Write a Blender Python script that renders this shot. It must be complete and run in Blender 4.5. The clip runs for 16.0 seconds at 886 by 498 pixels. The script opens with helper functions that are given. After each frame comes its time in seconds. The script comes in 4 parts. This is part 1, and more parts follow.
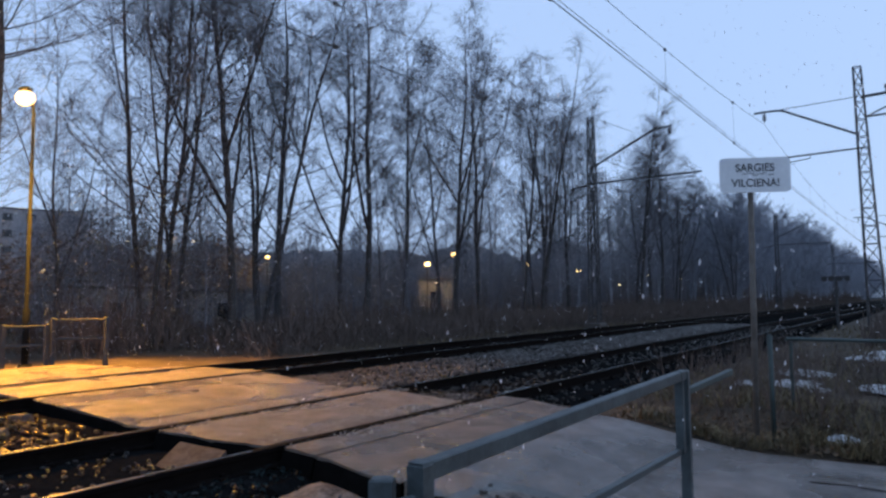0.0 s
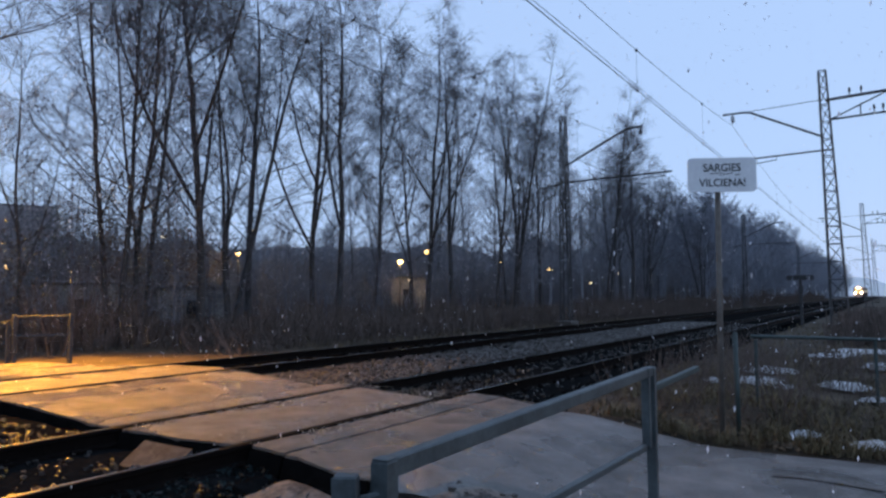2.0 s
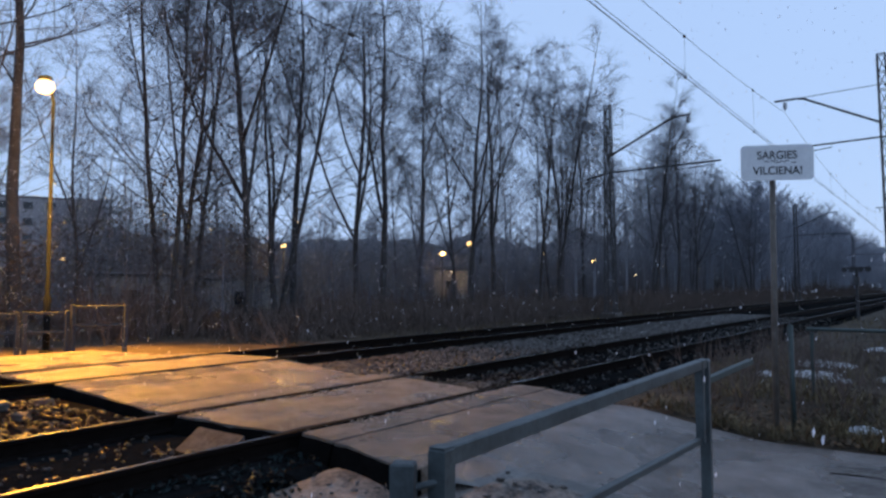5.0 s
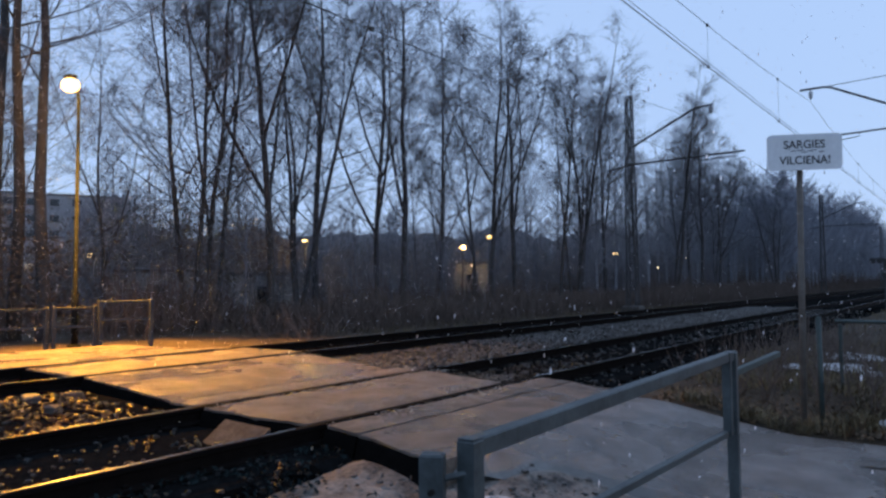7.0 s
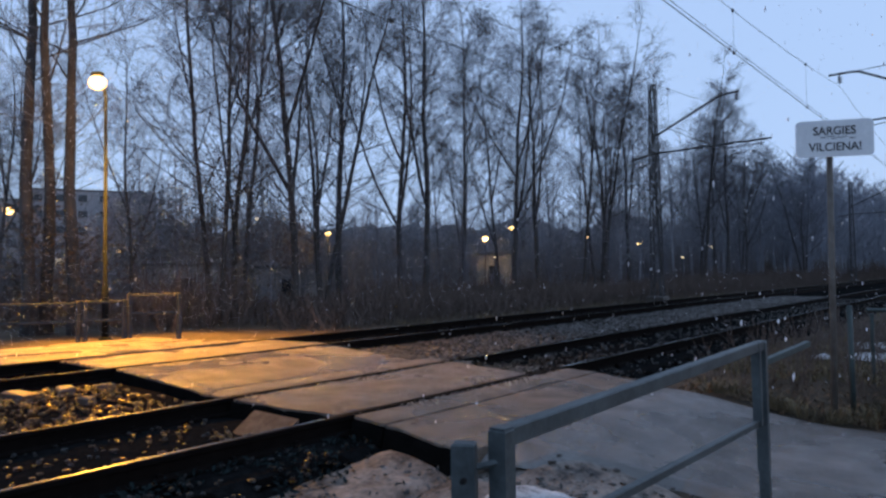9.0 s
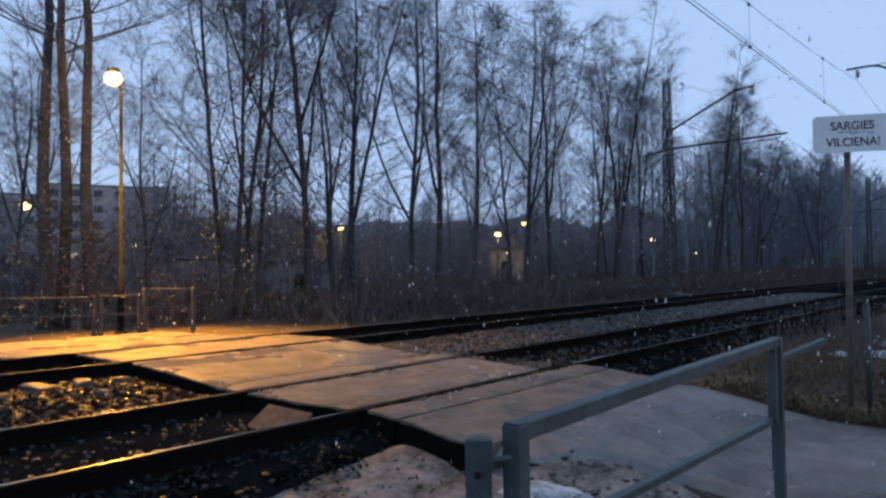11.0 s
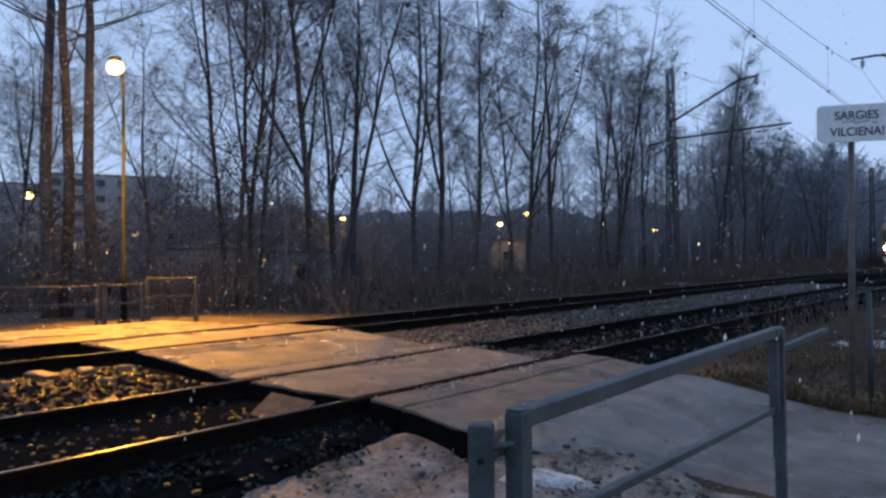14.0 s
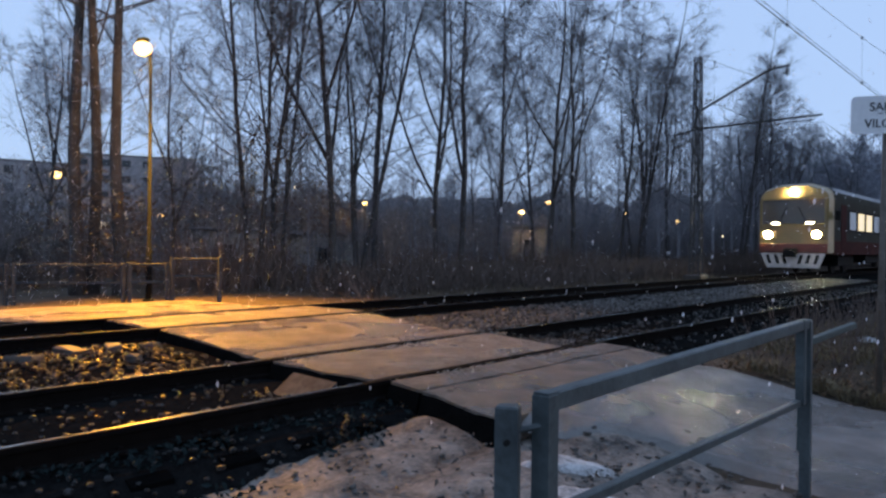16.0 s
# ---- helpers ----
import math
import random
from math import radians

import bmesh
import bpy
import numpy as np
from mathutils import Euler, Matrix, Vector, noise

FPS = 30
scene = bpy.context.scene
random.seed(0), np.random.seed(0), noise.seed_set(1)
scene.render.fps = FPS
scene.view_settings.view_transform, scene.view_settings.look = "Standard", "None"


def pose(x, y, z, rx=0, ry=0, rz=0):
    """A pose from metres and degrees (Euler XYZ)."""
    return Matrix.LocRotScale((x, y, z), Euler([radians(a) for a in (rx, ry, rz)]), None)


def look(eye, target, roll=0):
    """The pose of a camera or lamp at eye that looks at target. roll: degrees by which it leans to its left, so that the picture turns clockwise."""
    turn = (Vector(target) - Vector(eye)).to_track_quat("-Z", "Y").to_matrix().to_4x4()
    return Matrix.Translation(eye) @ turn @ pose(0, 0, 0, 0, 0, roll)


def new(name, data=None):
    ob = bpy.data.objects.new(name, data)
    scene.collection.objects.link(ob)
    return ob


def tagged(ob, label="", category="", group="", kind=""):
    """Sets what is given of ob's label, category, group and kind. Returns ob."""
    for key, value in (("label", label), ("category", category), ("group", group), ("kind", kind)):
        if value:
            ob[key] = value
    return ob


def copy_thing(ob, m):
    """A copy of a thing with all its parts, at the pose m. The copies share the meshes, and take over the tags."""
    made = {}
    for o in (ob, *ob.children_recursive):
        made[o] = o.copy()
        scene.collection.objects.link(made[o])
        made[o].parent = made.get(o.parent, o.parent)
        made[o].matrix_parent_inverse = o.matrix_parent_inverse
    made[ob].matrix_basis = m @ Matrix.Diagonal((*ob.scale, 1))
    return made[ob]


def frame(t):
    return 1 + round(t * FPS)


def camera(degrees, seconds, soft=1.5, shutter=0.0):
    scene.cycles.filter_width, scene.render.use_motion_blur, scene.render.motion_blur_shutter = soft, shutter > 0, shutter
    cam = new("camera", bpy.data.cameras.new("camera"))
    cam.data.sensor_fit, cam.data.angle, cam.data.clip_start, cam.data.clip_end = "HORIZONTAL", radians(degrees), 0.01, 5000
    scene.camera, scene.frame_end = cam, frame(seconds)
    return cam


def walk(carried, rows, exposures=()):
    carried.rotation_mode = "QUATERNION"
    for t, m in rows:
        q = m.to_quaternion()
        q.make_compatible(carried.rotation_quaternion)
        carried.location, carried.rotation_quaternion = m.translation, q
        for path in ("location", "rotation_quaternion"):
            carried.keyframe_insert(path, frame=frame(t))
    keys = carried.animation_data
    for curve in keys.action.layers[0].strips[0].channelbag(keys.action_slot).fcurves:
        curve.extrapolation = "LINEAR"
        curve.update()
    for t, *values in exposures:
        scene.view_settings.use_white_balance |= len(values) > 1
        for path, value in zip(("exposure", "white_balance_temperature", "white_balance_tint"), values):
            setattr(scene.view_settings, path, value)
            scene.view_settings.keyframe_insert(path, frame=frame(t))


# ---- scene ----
cam = camera(66.64, 16.0, soft=2.6)
# seconds, place in metres, yaw, pitch and roll in degrees
PATH = [
    (0, 0.046, 0.021, 1.220, 35.69, 4.24, 0.44),
    (0.5, 0.058, 0.026, 1.219, 34.98, 4.20, 0.35),
    (1, 0.067, 0.035, 1.217, 34.04, 4.09, 0.20),
    (1.5, 0.066, 0.039, 1.215, 33.63, 4.03, 0.20),
    (2, 0.059, 0.044, 1.213, 33.41, 4.04, 0.28),
    (2.5, 0.052, 0.043, 1.212, 33.58, 4.02, 0.41),
    (3, 0.049, 0.034, 1.215, 34.24, 3.98, 0.36),
    (3.5, 0.039, 0.026, 1.212, 34.98, 3.93, 0.42),
    (4, 0.025, 0.030, 1.206, 35.83, 3.71, 0.22),
    (6.5, 0.005, 0.017, 1.201, 38.10, 3.04, 0.51),
    (7, -0.004, 0.014, 1.197, 38.65, 2.85, 0.47),
    (7.5, -0.004, 0.009, 1.199, 39.03, 2.67, 0.46),
    (8, -0.010, 0.000, 1.198, 39.54, 2.57, 0.45),
    (8.5, -0.016, 0.001, 1.196, 40.26, 2.36, 0.78),
    (9, -0.013, -0.012, 1.195, 40.54, 2.17, 0.90),
    (9.5, -0.016, -0.006, 1.195, 40.79, 2.05, 0.79),
    (10, -0.016, -0.017, 1.197, 41.08, 1.97, 0.76),
    (12.5, -0.022, -0.020, 1.187, 41.94, 1.47, 0.74),
    (13, -0.023, -0.020, 1.188, 41.94, 1.29, 0.81),
    (13.5, -0.020, -0.020, 1.183, 41.82, 1.14, 0.64),
    (14, -0.017, -0.025, 1.185, 41.75, 0.97, 0.62),
    (14.5, -0.041, 0.001, 1.180, 42.14, 0.86, 1.42),
    (15, -0.043, -0.019, 1.177, 42.77, 0.55, 0.96),
    (15.5, -0.048, -0.036, 1.170, 43.31, 0.04, -0.43),
    (16, -0.041, -0.047, 1.168, 43.44, -0.15, -0.61),
]

walk(cam, [(t, pose(x, y, z, 90 + p, r, w)) for t, x, y, z, w, p, r in PATH],
     exposures=[(0, 0.19), (4, 0.16), (7, 0.14), (10, 0.12), (13, 0.1), (16, 0.13)])

# ---- light: blue dusk under cloud, one sodium street lamp ----
world = bpy.data.worlds.new("dusk_sky")
scene.world = world
world.use_nodes = True
wn, wl = world.node_tree.nodes, world.node_tree.links
sky = wn.new("ShaderNodeTexSky")
sky.sky_type = "NISHITA"
sky.sun_disc = False
sky.sun_elevation, sky.sun_rotation = radians(4), radians(60)
cloud = wn.new("ShaderNodeMix")
cloud.data_type = "RGBA"
cloud.inputs[0].default_value = 0.97
wl.new(sky.outputs[0], cloud.inputs[6])
cloud.inputs[7].default_value = (0.385, 0.545, 0.865, 1)
wl.new(cloud.outputs[2], wn["Background"].inputs[0])
wn["Background"].inputs[1].default_value = 1.0

sun = new("cloud_sun", bpy.data.lights.new("cloud_sun", "SUN"))
sun.data.energy, sun.data.angle, sun.data.color = 0.06, radians(40), (0.8, 0.88, 1.0)
sun.matrix_world = look((0, 0, 40), (-30, -40, 0))

LAMP = Vector((-16.1, 6.6, 5.72))
glow = new("sodium_light", bpy.data.lights.new("sodium_light", "SPOT"))
glow.data.energy, glow.data.color, glow.data.shadow_soft_size = 19500, (1.0, 0.41, 0.025), 0.15
glow.data.spot_size, glow.data.spot_blend = radians(98), 1.0
glow.matrix_world = look(LAMP + Vector((0.42, -0.15, -0.22)), (-13.1, 6.0, 0))
spill = new("sodium_spill", bpy.data.lights.new("sodium_spill", "POINT"))
spill.data.energy, spill.data.color, spill.data.shadow_soft_size = 260, (1.0, 0.45, 0.06), 0.2
spill.location = LAMP + Vector((0.3, -0.15, -0.1))


# ---- materials ----
def material(name, base, second=None, rough=0.6, metal=0.0, scale=4.0, fine=40.0, bump=0.2, wet=None, each=0.0, coat=0.0, gloss=0.5):
    """A surface of two colours mixed by a coarse and a fine noise; wet: a second roughness in patches; each: change from piece to piece."""
    m = bpy.data.materials.new(name)
    m.use_nodes = True
    n, k = m.node_tree.nodes, m.node_tree.links
    b = n["Principled BSDF"]
    second = second or tuple(c * 0.6 for c in base)
    co = n.new("ShaderNodeTexCoord")
    big = n.new("ShaderNodeTexNoise")
    big.inputs["Scale"].default_value, big.inputs["Detail"].default_value, big.inputs["Roughness"].default_value = scale, 6, 0.65
    small = n.new("ShaderNodeTexNoise")
    small.inputs["Scale"].default_value, small.inputs["Detail"].default_value = fine, 4
    for s in (big, small):
        k.new(co.outputs["Object"], s.inputs["Vector"])
    add = n.new("ShaderNodeMath")
    add.operation = "MULTIPLY_ADD"
    k.new(small.outputs[0], add.inputs[0])
    add.inputs[1].default_value = 0.45
    k.new(big.outputs[0], add.inputs[2])
    ramp = n.new("ShaderNodeValToRGB")
    ramp.color_ramp.elements[0].position, ramp.color_ramp.elements[1].position = 0.52, 0.92
    ramp.color_ramp.elements[0].color, ramp.color_ramp.elements[1].color = (*second, 1), (*base, 1)
    k.new(add.outputs[0], ramp.inputs[0])
    colour = ramp.outputs[0]
    if each:
        info = n.new("ShaderNodeObjectInfo")
        geo = n.new("ShaderNodeNewGeometry")
        mixr = n.new("ShaderNodeMath")
        mixr.operation = "ADD"
        k.new(info.outputs["Random"], mixr.inputs[0])
        k.new(geo.outputs["Random Per Island"], mixr.inputs[1])
        span = n.new("ShaderNodeMapRange")
        span.inputs[2].default_value = 2.0
        span.inputs[3].default_value, span.inputs[4].default_value = 1 - each, 1 + each
        k.new(mixr.outputs[0], span.inputs[0])
        hsv = n.new("ShaderNodeHueSaturation")
        k.new(span.outputs[0], hsv.inputs["Value"])
        k.new(colour, hsv.inputs["Color"])
        colour = hsv.outputs[0]
    k.new(colour, b.inputs["Base Color"])
    b.inputs["Metallic"].default_value = metal
    b.inputs["Specular IOR Level"].default_value = gloss
    b.inputs["Coat Weight"].default_value = coat
    b.inputs["Coat Roughness"].default_value = 0.15
    if wet is None:
        b.inputs["Roughness"].default_value = rough
    else:
        pud = n.new("ShaderNodeTexNoise")
        pud.inputs["Scale"].default_value, pud.inputs["Detail"].default_value = scale * 0.35, 5
        k.new(co.outputs["Object"], pud.inputs["Vector"])
        rr = n.new("ShaderNodeMapRange")
        rr.inputs[1].default_value, rr.inputs[2].default_value = 0.42, 0.6
        rr.inputs[3].default_value, rr.inputs[4].default_value = wet, rough
        k.new(pud.outputs[0], rr.inputs[0])
        k.new(rr.outputs[0], b.inputs["Roughness"])
    if bump:
        bp = n.new("ShaderNodeBump")
        bp.inputs["Strength"].default_value, bp.inputs["Distance"].default_value = bump, 0.02
        k.new(add.outputs[0], bp.inputs["Height"])
        k.new(bp.outputs[0], b.inputs["Normal"])
    return m


def glowing(name, colour, strength):
    m = bpy.data.materials.new(name)
    m.use_nodes = True
    b = m.node_tree.nodes["Principled BSDF"]
    b.inputs["Base Color"].default_value = (0.8, 0.8, 0.75, 1)
    b.inputs["Emission Color"].default_value = (*colour, 1)
    b.inputs["Emission Strength"].default_value = strength
    return m


def plain_glass(name, tint, rough=0.05):
    m = bpy.data.materials.new(name)
    m.use_nodes = True
    b = m.node_tree.nodes["Principled BSDF"]
    b.inputs["Base Color"].default_value = (*tint, 1)
    b.inputs["Roughness"].default_value = rough
    b.inputs["Transmission Weight"].default_value = 0.25
    b.inputs["IOR"].default_value = 1.45
    return m


SOIL = material("wet_soil", (0.085, 0.068, 0.05), (0.028, 0.024, 0.019), 0.85, scale=1.3, fine=18, bump=0.6, gloss=0.06)
DIRT = material("muddy_gravel", (0.26, 0.225, 0.195), (0.03, 0.029, 0.028), 0.85, scale=3.4, fine=26, bump=1.4, wet=0.5, gloss=0.15)
ASPHALT = material("wet_asphalt", (0.21, 0.203, 0.195), (0.075, 0.073, 0.071), 0.6, scale=2.6, fine=110, bump=2.0, wet=0.14)
PANEL = material("wet_concrete_panel", (0.21, 0.168, 0.134), (0.07, 0.058, 0.048), 0.6, scale=2.6, fine=110, bump=2.6, wet=0.22, each=0.1, gloss=0.3)
WETBLOCK = material("dark_wet_concrete", (0.09, 0.08, 0.075), (0.03, 0.027, 0.025), 0.8, scale=7, fine=60, bump=1.0, gloss=0.12)
CONCRETE = material("concrete", (0.065, 0.057, 0.048), (0.033, 0.029, 0.025), 0.7, scale=5, fine=60, bump=0.3)
# rail sides, sleepers, ballast and bed have near-black base colours
RAILSTEEL = material("near_black_rail_steel", (0.008, 0.006, 0.005), (0.004, 0.003, 0.0028), 0.9, 0.0, scale=9, fine=80, bump=0.3, gloss=0.05)
RAILTOP = material("polished_rail_head", (0.3, 0.29, 0.28), (0.17, 0.165, 0.16), 0.22, 1.0, scale=6, fine=120, bump=0.03)
SLEEPER = material("near_black_sleeper", (0.005, 0.005, 0.005), (0.0025, 0.0025, 0.0025), 1.0, scale=6, fine=50, bump=0.4, each=0.25, gloss=0.0)
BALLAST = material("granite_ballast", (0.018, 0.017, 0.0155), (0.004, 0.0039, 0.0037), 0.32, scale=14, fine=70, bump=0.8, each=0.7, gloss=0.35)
GRAVEL = material("pale_wet_gravel", (0.12, 0.112, 0.102), (0.03, 0.028, 0.026), 0.4, scale=9, fine=60, bump=0.4, each=0.5, gloss=0.3)
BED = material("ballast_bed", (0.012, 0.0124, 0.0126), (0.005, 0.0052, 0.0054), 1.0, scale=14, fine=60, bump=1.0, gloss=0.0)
GALV = material("galvanised_steel_paint", (0.068, 0.086, 0.09), (0.024, 0.032, 0.035), 0.5, 0.2, scale=5, fine=45, bump=0.2)
GALVDARK = material("weathered_grey_steel", (0.05, 0.072, 0.07), (0.024, 0.036, 0.036), 0.6, 0.3, scale=6, fine=40, bump=0.1)
FARRAIL = material("dirty_grey_pipe", (0.06, 0.07, 0.08), (0.03, 0.036, 0.042), 0.8, scale=6, fine=40, bump=0.1, gloss=0.1)
MASTSTEEL = material("dark_mast_steel", (0.055, 0.058, 0.062), (0.03, 0.032, 0.035), 0.6, 0.3, scale=4, fine=30, bump=0.1)
LAMPSTEEL = material("lamp_post_steel", (0.011, 0.014, 0.017), (0.008, 0.01, 0.012), 0.9, 0.0, scale=5, fine=30, bump=0.05, gloss=0.05)
SIGNFACE = material("white_sign_paint", (0.72, 0.73, 0.74), (0.6, 0.61, 0.62), 0.4, scale=3, fine=30, bump=0.02)
INK = material("black_lettering", (0.02, 0.02, 0.022), (0.012, 0.012, 0.013), 0.5, bump=0)
RUST = material("rusty_pole", (0.13, 0.115, 0.1), (0.07, 0.058, 0.048), 0.75, 0.1, scale=10, fine=60, bump=0.15)
BARK = material("dark_birch_bark", (0.075, 0.073, 0.073), (0.032, 0.031, 0.031), 0.85, scale=3, fine=25, bump=0.5, gloss=0.25)
# haze over the woods is put into this paler twig colour
FARTWIG = material("haze_toned_twigs", (0.27, 0.275, 0.3), (0.18, 0.183, 0.2), 0.9, scale=0.3, fine=3, bump=0, gloss=0.2)
# black that paints the panels' shaded ends; the crack uses it too
EDGEBLACK = material("shaded_edge_and_crack_black", (0.006, 0.0056, 0.0053), (0.003, 0.003, 0.003), 0.95, scale=6, fine=40, bump=0.6, gloss=0.0)
# blue-grey lift in the crowns imitates the misty air
TWIG = material("thin_twigs", (0.16, 0.165, 0.19), (0.1, 0.104, 0.12), 0.9, scale=2, fine=20, bump=0, gloss=0.2)
# farthest twigs, blued further in colour to imitate mist
MISTTWIG = material("haze_toned_far_twigs", (0.26, 0.28, 0.325), (0.19, 0.205, 0.24), 0.95, scale=0.2, fine=2, bump=0, gloss=0.1)
UNDER = material("grey_undergrowth_twigs", (0.19, 0.178, 0.178), (0.105, 0.098, 0.1), 0.95, scale=0.6, fine=6, bump=0, each=0.3, gloss=0.1)
BRUSH = material("leafless_brush", (0.135, 0.108, 0.094), (0.06, 0.049, 0.043), 0.9, scale=2, fine=20, bump=0, each=0.4, gloss=0.2)
GRASS = material("withered_grass", (0.15, 0.115, 0.062), (0.045, 0.042, 0.03), 0.85, scale=2, fine=20, bump=0, each=0.5, gloss=0.2)
SNOW = material("old_snow", (0.56, 0.565, 0.57), (0.13, 0.128, 0.124), 0.8, scale=11, fine=45, bump=0.9)
FLAKE = material("falling_snowflake", (0.85, 0.86, 0.9), (0.8, 0.8, 0.85), 0.6, bump=0)
fn, fk = FLAKE.node_tree.nodes, FLAKE.node_tree.links
thin = fn.new("ShaderNodeBsdfTranslucent")
thin.inputs[0].default_value = (0.95, 0.95, 0.97, 1)
both = fn.new("ShaderNodeMixShader")
both.inputs[0].default_value = 0.6
fk.new(fn["Principled BSDF"].outputs[0], both.inputs[1])
fk.new(thin.outputs[0], both.inputs[2])
fk.new(both.outputs[0], fn["Material Output"].inputs[0])
WIRE = material("copper_wire", (0.02, 0.02, 0.022), (0.012, 0.012, 0.013), 0.6, 0.2, bump=0)
CERAMIC = material("brown_insulator", (0.05, 0.035, 0.03), (0.03, 0.02, 0.018), 0.25, scale=20, bump=0)
PLASTER = material("pale_plaster", (0.27, 0.27, 0.265), (0.17, 0.17, 0.168), 0.85, scale=0.7, fine=8, bump=0.15)
# wall colour lightened so the far blocks fade as if in haze
BLOCKWALL = material("grey_panel_wall", (0.3, 0.3, 0.315), (0.24, 0.24, 0.255), 0.85, scale=0.3, fine=5, bump=0.1)
ROOF = material("dark_roof_sheet", (0.13, 0.125, 0.125), (0.08, 0.077, 0.077), 0.7, scale=1, fine=10, bump=0.1)
DARKGLASS = material("dark_window_glass", (0.02, 0.022, 0.026), (0.012, 0.013, 0.016), 0.08, scale=2, bump=0)
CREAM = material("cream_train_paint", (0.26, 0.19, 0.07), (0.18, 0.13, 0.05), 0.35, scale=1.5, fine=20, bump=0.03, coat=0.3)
# cream of the train's flank, darkened to imitate its shaded side
SIDE = material("shaded_cream_side", (0.04, 0.038, 0.028), (0.022, 0.021, 0.016), 0.85, scale=1.5, fine=20, bump=0.03, gloss=0.12)
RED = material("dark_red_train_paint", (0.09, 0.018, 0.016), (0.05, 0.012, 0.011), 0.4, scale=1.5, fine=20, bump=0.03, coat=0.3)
# the front's red, darkened and dulled for the shaded flank
SIDERED = material("shaded_red_side", (0.06, 0.016, 0.013), (0.03, 0.01, 0.009), 0.85, scale=1.5, fine=20, bump=0.03, gloss=0.06)
TRAINROOF = material("grey_train_roof", (0.16, 0.165, 0.18), (0.09, 0.093, 0.1), 0.5, scale=1, fine=15, bump=0.1)
WHITE = material("white_skirt_paint", (0.6, 0.58, 0.55), (0.35, 0.33, 0.31), 0.5, scale=4, fine=30, bump=0.05)
BLACK = material("black_running_gear", (0.018, 0.017, 0.016), (0.01, 0.01, 0.01), 0.8, scale=4, fine=30, bump=0.2, gloss=0.1)
WINDSHIELD = plain_glass("windscreen_glass", (0.12, 0.105, 0.09))
SODIUM = glowing("sodium_lens", (1.0, 0.52, 0.16), 4.5)
WARMLAMP = glowing("warm_street_lens", (1.0, 0.56, 0.16), 6)
COOLLAMP = glowing("pale_street_lens", (1.0, 0.74, 0.36), 2.6)
HEADLIGHT = glowing("train_headlight_lens", (1.0, 0.8, 0.46), 430)
MARKER = glowing("train_marker_lens", (1.0, 0.85, 0.5), 14)
CABIN = glowing("lit_train_window", (1.0, 0.74, 0.3), 0.75)
REDLAMP = glowing("red_tail_lens", (1.0, 0.25, 0.1), 6)


# ---- mesh helpers ----
class Geo:
    """Points and faces that grow into one mesh."""

    def __init__(self):
        self.v, self.f = [], []

    def box(self, c, s, rz=0.0, m=None, bev=0.0):
        m = m or Matrix.LocRotScale(c, Euler((0, 0, rz)), None)
        k = len(self.v)
        x, y, z = s[0] / 2, s[1] / 2, s[2] / 2
        if bev <= 0:
            pts = [(-x, -y, -z), (x, -y, -z), (x, y, -z), (-x, y, -z), (-x, -y, z), (x, -y, z), (x, y, z), (-x, y, z)]
            fs = [(0, 3, 2, 1), (4, 5, 6, 7), (0, 1, 5, 4), (1, 2, 6, 5), (2, 3, 7, 6), (3, 0, 4, 7)]
        else:
            b = min(bev, x * 0.9, y * 0.9, z * 0.9)
            pts = []
            for zz, q in ((-z, b), (-z + b, 0), (z - b, 0), (z, b)):
                pts += [(-x + q, -y + q, zz), (x - q, -y + q, zz), (x - q, y - q, zz), (-x + q, y - q, zz)]
            fs = [(0, 3, 2, 1), (12, 13, 14, 15)]
            for r in range(3):
                for i in range(4):
                    j = (i + 1) % 4
                    fs.append((r * 4 + i, r * 4 + j, r * 4 + 4 + j, r * 4 + 4 + i))
        self.v += [tuple(m @ Vector(p)) for p in pts]
        self.f += [tuple(i + k for i in q) for q in fs]
        return self

    def beam(self, p, q, w, h, bev=0.0):
        p, q = Vector(p), Vector(q)
        d = q - p
        m = Matrix.LocRotScale((p + q) / 2, d.to_track_quat("Y", "Z"), None)
        return self.box(None, (w, d.length, h), m=m, bev=bev)

    def tube(self, pts, radii, n=6, caps=True):
        pts = [Vector(p) for p in pts]
        k = len(self.v)
        for i, p in enumerate(pts):
            d = (pts[min(i + 1, len(pts) - 1)] - pts[max(i - 1, 0)])
            d = d.normalized() if d.length > 1e-9 else Vector((0, 0, 1))
            a = d.cross(Vector((0.31, 0.95, 0.02)) if abs(d.z) > 0.7 else Vector((0, 0, 1))).normalized()
            b = d.cross(a)
            r = radii[i] if isinstance(radii, (list, tuple)) else radii
            for j in range(n):
                t = 2 * math.pi * j / n
                self.v.append(tuple(p + (a * math.cos(t) + b * math.sin(t)) * r))
        for i in range(len(pts) - 1):
            for j in range(n):
                e = (j + 1) % n
                self.f.append((k + i * n + j, k + i * n + e, k + i * n + n + e, k + i * n + n + j))
        if caps:
            self.f.append(tuple(k + j for j in reversed(range(n))))
            self.f.append(tuple(k + (len(pts) - 1) * n + j for j in range(n)))
        return self

    def ball(self, c, r, squash=(1, 1, 1), u=10, w=6, jitter=0.0, rng=None):
        k = len(self.v)
        c = Vector(c)
        rows = []
        for i in range(w + 1):
            a = math.pi * i / w
            rows.append([])
            for j in range(u if 0 < i < w else 1):
                t = 2 * math.pi * j / u
                g = 1 + (rng.uniform(-jitter, jitter) if rng else 0)
                rows[-1].append(len(self.v))
                self.v.append((c.x + r * g * squash[0] * math.sin(a) * math.cos(t), c.y + r * g * squash[1] * math.sin(a) * math.sin(t),
                               c.z + r * g * squash[2] * math.cos(a)))
        for i in range(w):
            up, dn = rows[i], rows[i + 1]
